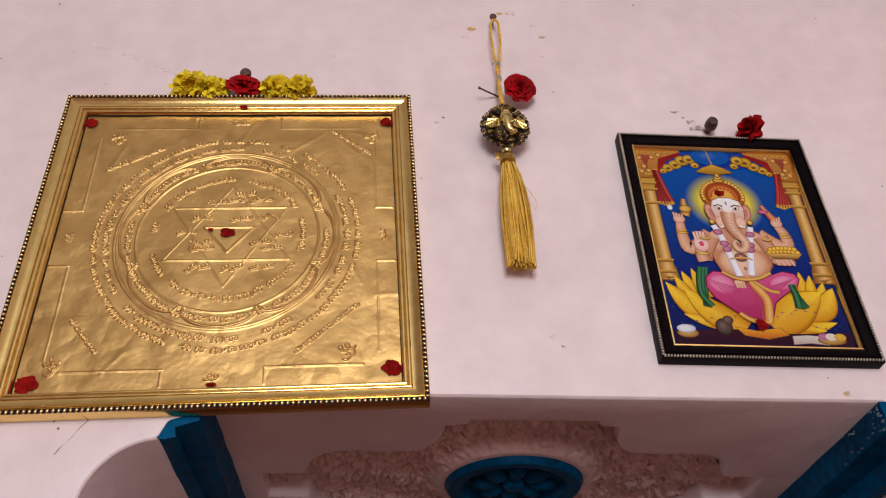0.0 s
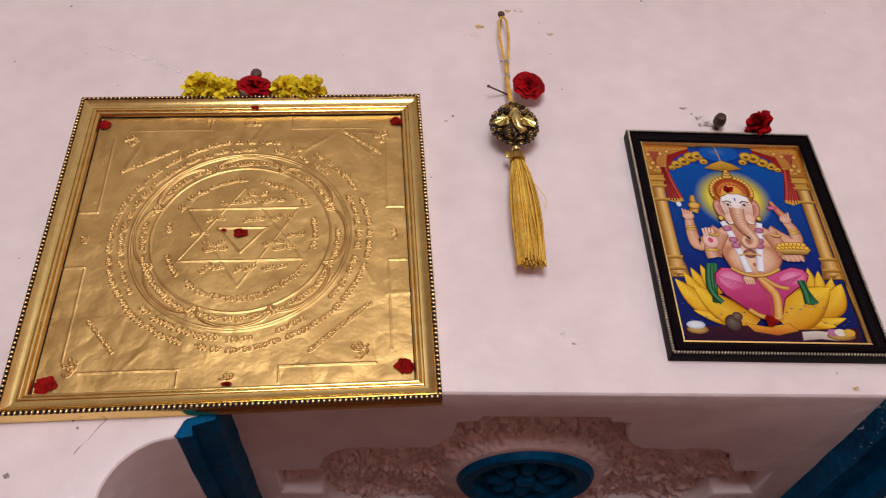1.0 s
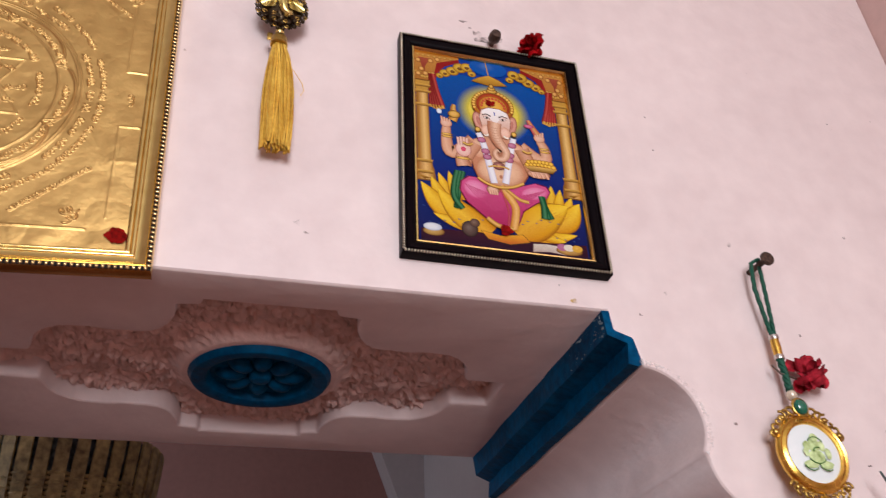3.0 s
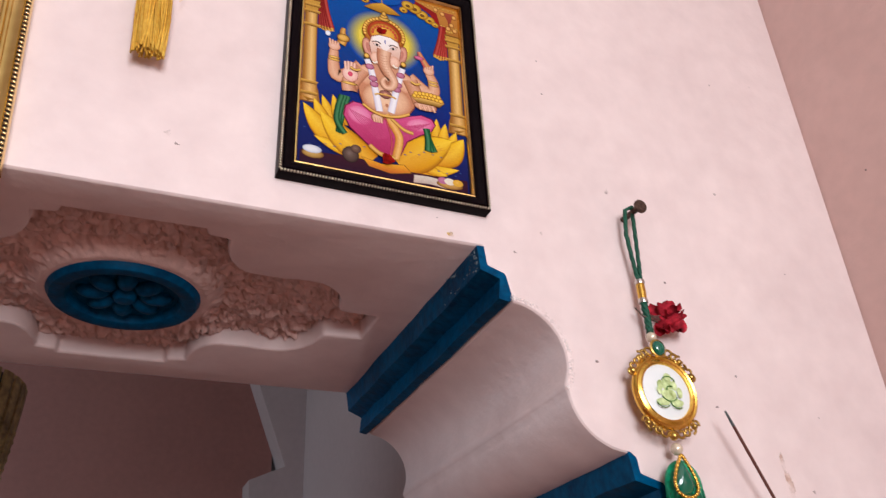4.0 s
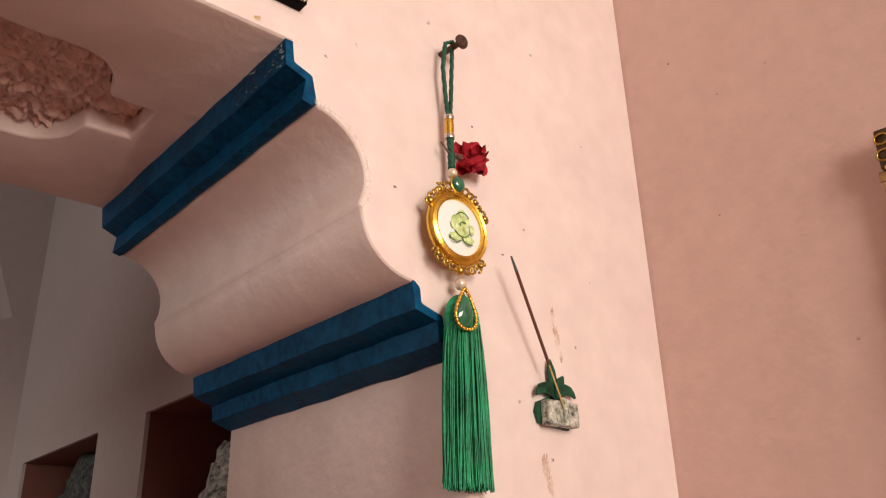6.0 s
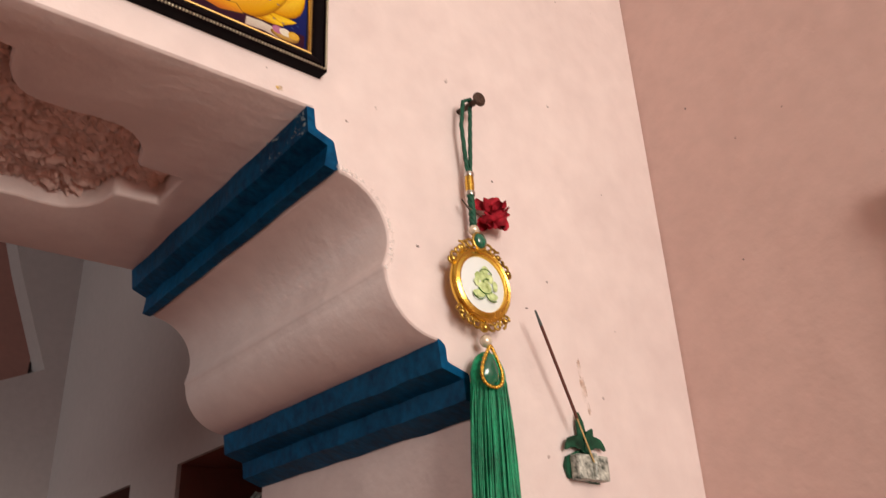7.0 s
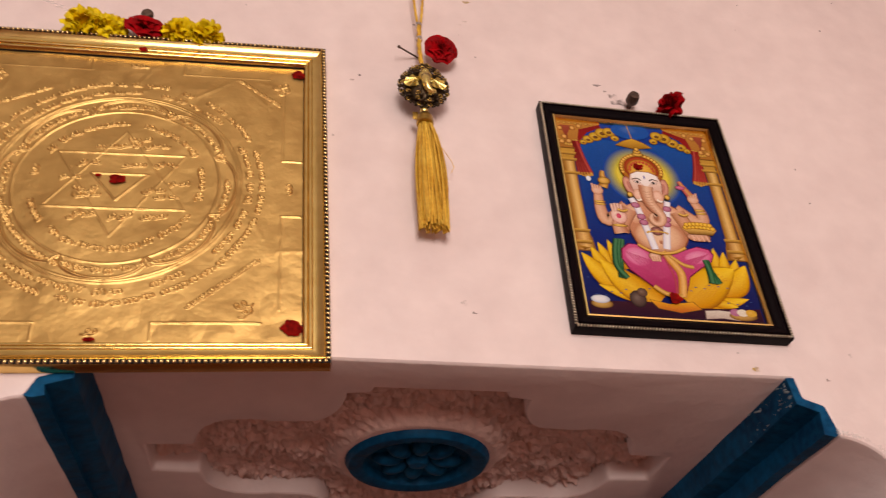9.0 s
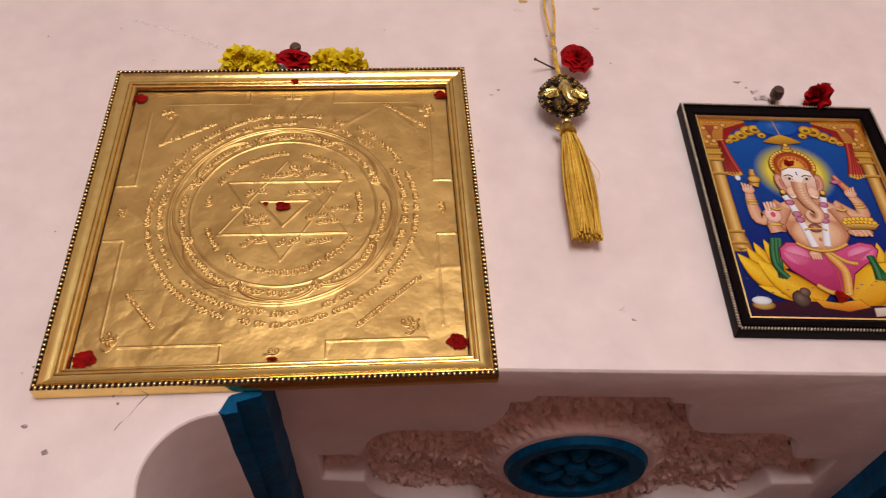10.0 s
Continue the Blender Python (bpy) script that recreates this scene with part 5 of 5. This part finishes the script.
    part("stone_ring", tube(bmesh.new(), [c + Vector((-0.001 + 0.0072 * math.cos(a), -0.005, R * 1.20 + 0.0076 * math.sin(a))) for a in [0.3927 * i for i in range(16)]], 0.0011, 6, closed=True), OLD_GOLD, t)
    part("lower_pearl", ball(bmesh.new(), (0.0025, -0.012, -0.2335), 0.0052, 14), PEARL, t, "cream pearl bead")

    def drop(r, y):
        return [(-0.0045 + r * 0.92 * math.sin(a) * (0.62 + 0.38 * math.cos(a + 3.1416)), y, -0.2590 + r * math.cos(a)) for a in [6.2832 * i / 30 for i in range(30)]]
    b = bmesh.new()
    pts = drop(0.0165, -0.0245)
    for i, p in enumerate(pts):
        ball(b, p, 0.0017, 6)
    tube(b, pts, 0.0012, 6, closed=True)
    part("drop_frame", b, BRIGHT_GOLD, t, "beaded gold teardrop frame", smooth="all")
    b = bmesh.new()
    o, mid = drop(0.0136, -0.0225), drop(0.008, -0.0262)
    vo, vm = [b.verts.new(p) for p in o], [b.verts.new(p) for p in mid]
    for i in range(30):
        b.faces.new((vo[i], vo[(i + 1) % 30], vm[(i + 1) % 30], vm[i]))
    b.faces.new(vm)
    part("drop_stone", b, EMERALD, t, "green glass teardrop stone", smooth="all")
    part("tassel_head", ball(bmesh.new(), (0.0035, -0.011, -0.264), 0.0175, 20, (1.0, 0.5, 1.25)), GREEN_SILK, t, "bound green tassel head")
    strands(t, (0.0035, -0.011, -0.252), (0.0050, -0.010, -0.391), 420, 0.0165, 0.0245, GREEN_SILK, 0.00052, 7, 0.0055, "green silk tassel strands", 0.016)
    part("tassel_core", lathe(bmesh.new(), [(0.013, 0.0), (0.0165, -0.03), (0.0195, -0.1), (0.0198, -0.124), (0, -0.124)], 24, pose(0.0035, -0.0095, -0.262) @ Matrix.Diagonal((1, 0.34, 1, 1))), GREEN_SILK, t)
    crumple(pose(0.554, -0.016, 1.901), 0.0205, DRY_RED, "shrivelled dark red rose beside the green cord", 6)
    b = bmesh.new()
    tube(b, [(0.549, -0.012, 1.897), (0.538, -0.015, 1.899), (0.526, -0.014, 1.903), (0.521, -0.012, 1.911)], 0.0009, 6)
    tagged(part("flower_stalk", b, IRON), "dry brown stalk of the shrivelled rose", "stalk")


green_hanging()


# ---- incense holder ----
def incense():
    t = thing("incense_holder", "worn green metal palm-shaped incense holder on the wall", "incense holder", pose(0.650, -0.001, 1.700))
    b = prism(bmesh.new(), [(-0.021, -0.016), (0.016, -0.019), (0.019, 0.003), (0.004, 0.008), (-0.006, 0.008), (-0.0215, 0.002), (-0.0245, -0.006)], -0.003, 0.0)
    part("back_plate", b, PALM_GREEN, t)
    for k, (a, l, bend) in enumerate(((94, 0.040, 0.1), (62, 0.036, -2.3), (124, 0.036, 2.3), (78, 0.026, -0.5))):
        b = bmesh.new()
        n = 8
        L_, R_ = [], []
        for i in range(n):
            s = i / (n - 1)
            th = radians(a + bend * 55 * s)
            cx = sum(l / n * math.cos(radians(a + bend * 55 * q / (n - 1))) for q in range(i))
            cz = sum(l / n * math.sin(radians(a + bend * 55 * q / (n - 1))) for q in range(i))
            w = 0.0050 * math.sin(math.pi * (0.12 + 0.86 * s)) ** 0.7 * (1 + 0.14 * (i % 2))
            L_.append((cx - math.sin(th) * w, cz + 0.006 + math.cos(th) * w))
            R_.append((cx + math.sin(th) * w, cz + 0.006 - math.cos(th) * w))
        prism(b, L_ + R_[::-1], -0.0046 - 0.001 * k, -0.0030 - 0.001 * k)
        part("palm_leaf", b, PALM_GREEN, t, smooth=False)
    for s, x0, x1 in ((0, -0.019, -0.001), (1, 0.002, 0.019)):
        part("pocket", cube(bmesh.new(), (x0, -0.013, -0.018), (x1, -0.003, 0.003), 0.0012), WORN_TIN, t, "speckled bare tin pocket")
    part("pocket_tube", lathe(bmesh.new(), [(0.0024, -0.018), (0.0024, 0.004), (0.0012, 0.004)], 10, pose(0.0005, -0.0135, 0)), WORN_TIN, t)
    u = thing("incense_stick", "half-burnt dark incense stick leaning from its holder", "incense stick", pose(0.650, -0.015, 1.694))
    top = Vector((0.586, -0.024, 1.8175)) - Vector((0.650, -0.015, 1.694))
    part("bamboo_core", tube(bmesh.new(), [Vector((0, 0, 0)), top * 0.36], 0.0008, 6), BAMBOO, u)
    part("paste", tube(bmesh.new(), [top * (0.30 + 0.06 * i) for i in range(11)], 0.00145, 8), INCENSE, u)
    part("burnt_tip", tube(bmesh.new(), [top * 0.90, top * 0.95, top], lambda s: 0.0015 - 0.0006 * s, 8), CLOTH_DARK, u, "charred tip")


incense()


# ---- bamboo hanging on the right wall ----
def bamboo_hanging():
    t = thing("bamboo_wall_hanging", "slatted bamboo wall hanging with a gold lace top band", "wall hanging", pose(0.822, -0.246, 1.699, 2))
    n = 34
    for i in range(n):
        z = -0.20 + 0.375 * i / (n - 1)
        rng = random.Random(i)
        b = cube(bmesh.new(), (-0.008 + rng.uniform(-0.0008, 0.0008), -0.30, z - 0.0047), (-0.0045, 0.004 + rng.uniform(-0.003, 0.003), z + 0.0047), 0.0006)
        part("slat", b, BAMBOO, t, smooth=False)
    for y in (-0.008, -0.06, -0.15, -0.24):
        part("thread", tube(bmesh.new(), [(-0.0088, y, -0.205 + 0.03 * k) for k in range(14)], 0.0008, 5), CANE, t, "pale binding thread")
    part("top_band", cube(bmesh.new(), (-0.016, -0.30, 0.178), (-0.004, 0.0, 0.215), 0.002), BRONZE, t, "dark band edged with gold lace")
    b = bmesh.new()
    for k in range(26):
        for zz, r in ((0.205, 0.006), (0.190, 0.0065)):
            tube(b, [(-0.0165, -0.006 - 0.0115 * k + r * math.cos(a), zz + r * 0.8 * math.sin(a)) for a in [0.5236 * i for i in range(12)]], 0.0011, 5, closed=True)
        ball(b, (-0.0165, -0.006 - 0.0115 * k, 0.178), 0.0026, 6)
    part("lace", b, OLD_GOLD, t, "gold lace loops", smooth="all")
    part("backing", cube(bmesh.new(), (-0.0045, -0.298, -0.2), (0.004, -0.002, 0.21)), CANE, t)


bamboo_hanging()


# ---- store room things ----
def basket():
    t = thing("cane_basket", "round woven cane basket full of packed things", "basket", pose(-0.205, 1.07, 1.84))
    rb, rt, h = 0.125, 0.165, 0.32
    def rad(s):
        return rb + (rt - rb) * math.sin(s * 1.35)
    # dark filling added behind the stakes so that the gaps come out dark
    part("liner", lathe(bmesh.new(), [(0.0, 0.004)] + [(rad(s / 8) - 0.008, h * s / 8) for s in range(9)] + [(0.0, h * 0.97)], 40), CLOTH_DARK, t)
    n = 34
    for i in range(n):
        a = 6.2832 * i / n
        b = bmesh.new()
        rows = []
        for k in range(11):
            q, hw = rad(k / 10) + 0.003, 0.0112 * (1 + 0.15 * noise.noise(Vector((i * 1.7, k * 0.6, 0))))
            rows.append([b.verts.new(Vector((o * math.cos(a) - s_ * hw * math.sin(a), o * math.sin(a) + s_ * hw * math.cos(a), h * k / 10))) for o, s_ in ((q + 0.0028, -1), (q + 0.0028, 1), (q - 0.0015, 1), (q - 0.0015, -1))])
        for p, q in zip(rows, rows[1:]):
            for e in range(4):
                b.faces.new((p[e], p[(e + 1) % 4], q[(e + 1) % 4], q[e]))
        b.faces.new(rows[0])
        b.faces.new(rows[-1])
        part("stake", b, CANE, t, smooth=False)
    b = bmesh.new()
    for k in range(38):
        z = 0.006 + k * 0.0082
        if z > h * 0.75:
            break
        ph = (k % 2) * math.pi
        tube(b, [((rad(z / h) + 0.0055 * math.cos(n / 2 * a + ph)) * math.cos(a), (rad(z / h) + 0.0055 * math.cos(n / 2 * a + ph)) * math.sin(a), z) for a in [6.2832 * i / (n * 3) for i in range(n * 3)]], 0.0038, 4, closed=True)
    part("weave", b, CANE, t, "woven cane strips", smooth="all")


basket()


def lump(name, label, category, c, sc, mat, seed, sub=4, amp=0.35):
    b = bmesh.new()
    bmesh.ops.create_icosphere(b, subdivisions=sub, radius=1)
    for v in b.verts:
        p = v.co.copy()
        d = noise.noise(p * 1.6 + Vector((seed, 0, 0))) * amp + abs(noise.noise(p * 4.2 + Vector((0, seed, 0)))) * amp * 0.8
        v.co = Vector((p.x * sc[0], p.y * sc[1], max(-0.75, p.z) * sc[2])) * (1 + d - 0.1)
    lo = min(v.co.z for v in b.verts)
    for v in b.verts:
        v.co.z -= lo
    ob = part(name, b, mat, smooth="all")
    ob.location = c
    return tagged(ob, label, category)


lump("plastic_bag", "crumpled white plastic bag lying over the basket rim", "bag", (-0.285, 1.02, 2.10), (0.10, 0.085, 0.09), PLASTIC, 2.3)
lump("folded_cloth", "folded grey cloth in the wall niche", "cloth", (0.80, 0.80, 1.585), (0.075, 0.13, 0.11), CLOTH_GREY, 5.0)
lump("folded_cloth", "folded pink cloth in the wall niche", "cloth", (0.80, 0.965, 1.585), (0.06, 0.05, 0.07), CLOTH_PINK, 7.0)
lump("folded_cloth", "dark patterned folded cloth in the wall niche", "cloth", (0.81, 1.52, 1.585), (0.08, 0.22, 0.15), CLOTH_DARK, 9.0)


# ---- chips, smears and stains on the walls ----
nail(-0.3945, 1.992, 0.0042, 0.012, 0.003, (-15, 20), "bent rusty nail stub in the plaster")


def wall_marks():
    rng = random.Random(12)
    b = bmesh.new()
    for x, z, r in ((0.053, 2.416, 0.0042), (0.046, 2.400, 0.0036), (0.125, 2.427, 0.004), (0.134, 2.407, 0.0036), (0.101, 2.449, 0.005), (0.088, 2.447, 0.003), (0.125, 2.366, 0.002), (0.349, 1.962, 0.003), (0.13, 2.372, 0.002)):
        blob(b, x, z, r, -0.0004, rng.random() * 20, 12, 0.5, 1.2, 0.8, 0.0006)
    tagged(part("trim_yellow_spots", b, TURMERIC), "dried yellow smears on the wall", "stain", kind="structure")
    b = bmesh.new()
    for x, z, r in ((0.110, 2.010, 0.0034), (0.117, 2.001, 0.0022), (0.265, 2.292, 0.0034), (0.273, 2.283, 0.0022), (0.287, 2.268, 0.010), (0.303, 2.272, 0.006), (0.281, 2.276, 0.005), (-0.334, 1.902, 0.003), (-0.314, 1.883, 0.0022), (-0.40, 1.93, 0.003), (0.02, 2.27, 0.002), (0.012, 2.262, 0.0026), (0.52, 2.043, 0.0025), (0.66, 2.07, 0.0018), (0.60, 1.83, 0.0018), (0.606, 1.822, 0.0015), (0.63, 1.862, 0.0016), (0.645, 1.655, 0.002), (0.69, 1.76, 0.0016), (0.61, 1.70, 0.0016), (0.41, 1.955, 0.002), (0.44, 1.98, 0.0016), (0.72, 1.83, 0.0014), (0.48, 1.86, 0.0016), (0.57, 1.95, 0.0013)):
        blob(b, x, z, r, -0.0003, rng.random() * 20, 10, 0.6, 1.0, rng.uniform(0.5, 1.2), 0.0002)
    for i in range(60):
        x, z = (rng.uniform(-0.45, -0.34), rng.uniform(1.80, 1.95)) if i % 3 else (rng.uniform(-0.33, -0.215), rng.uniform(1.92, 1.95))
        blob(b, x, z, rng.uniform(0.0005, 0.0014), -0.0003, i + 70, 7, 0.5, 1, 1, 0.0002)
    for i in range(40):
        blob(b, rng.uniform(-0.6, 0.8), rng.uniform(1.97, 2.5), rng.uniform(0.0006, 0.0015), -0.0003, i, 7, 0.5, 1, 1, 0.0002)
    for x0, z0, x1, z1 in ((-0.270, 1.900, -0.250, 1.932),):
        tube(b, [(x0 + (x1 - x0) * i / 6 + rng.uniform(-0.001, 0.001), -0.0001, z0 + (z1 - z0) * i / 6) for i in range(7)], 0.0004, 4)
    tagged(part("trim_chips", b, CHIP), "small chips and dark specks in the paint", "stain", kind="structure")
    b = bmesh.new()
    for i in range(22):
        q = i / 21
        blob(b, -0.358 + 0.097 * q, 2.362 - 0.028 * q - 0.014 * q * q, 0.0022, -0.0003, i * 1.3, 10, 0.7, 1.6, 0.6, 0.0001)
    # worn arch edge, with the highlights along it painted in as pale dabs
    for i in range(30):
        a = radians(84 - 110 * i / 29)
        blob(b, 0.398 + 0.056 * math.cos(a), 1.857 + 0.053 * math.sin(a), rng.uniform(0.0012, 0.003), -0.0003, i * 2.3, 10, 0.7, 1, 1, 0.0003)
    tagged(part("trim_pale_wear_highlights", b, PALE_PATCH), "pale scratch and worn edge in the pink paint, edge highlights painted in", "stain", kind="structure")
    b = bmesh.new()
    for x, z, q, sz in ((0.637, 1.648, 0.005, 2.2), (0.641, 1.634, 0.004, 1.8), (0.644, 1.625, 0.003, 1.6), (0.664, 1.765, 0.005, 2.4), (0.661, 1.784, 0.003, 3.0), (0.668, 1.748, 0.003, 2.0)):
        blob(b, x, z, q, -0.0004, x * 31 + z * 7, 24, 0.6, 0.8, sz, 0.0002)
    tagged(part("trim_rust_streaks", b, RUST_STAIN), "brown smoke and rust streaks near the incense holder", "stain", kind="structure")
    b = bmesh.new()
    for y, z, r in ((-0.245, 1.95, 0.0022), (-0.111, 2.034, 0.0015), (-0.167, 2.042, 0.0013), (-0.196, 1.746, 0.002), (-0.06, 2.1, 0.0015), (-0.2, 1.86, 0.0015), (-0.09, 1.9, 0.001)):
        t0 = len(b.verts)
        blob(b, y, z, r, -0.0003, y * 40, 10, 0.5)
        b.verts.ensure_lookup_table()
        for v in b.verts[t0:]:
            v.co = Vector((0.827 + v.co.y, v.co.x, v.co.z))
    tagged(part("trim_specks", b, CHIP), "small dark specks on the pink wall", "stain", kind="structure")


wall_marks()
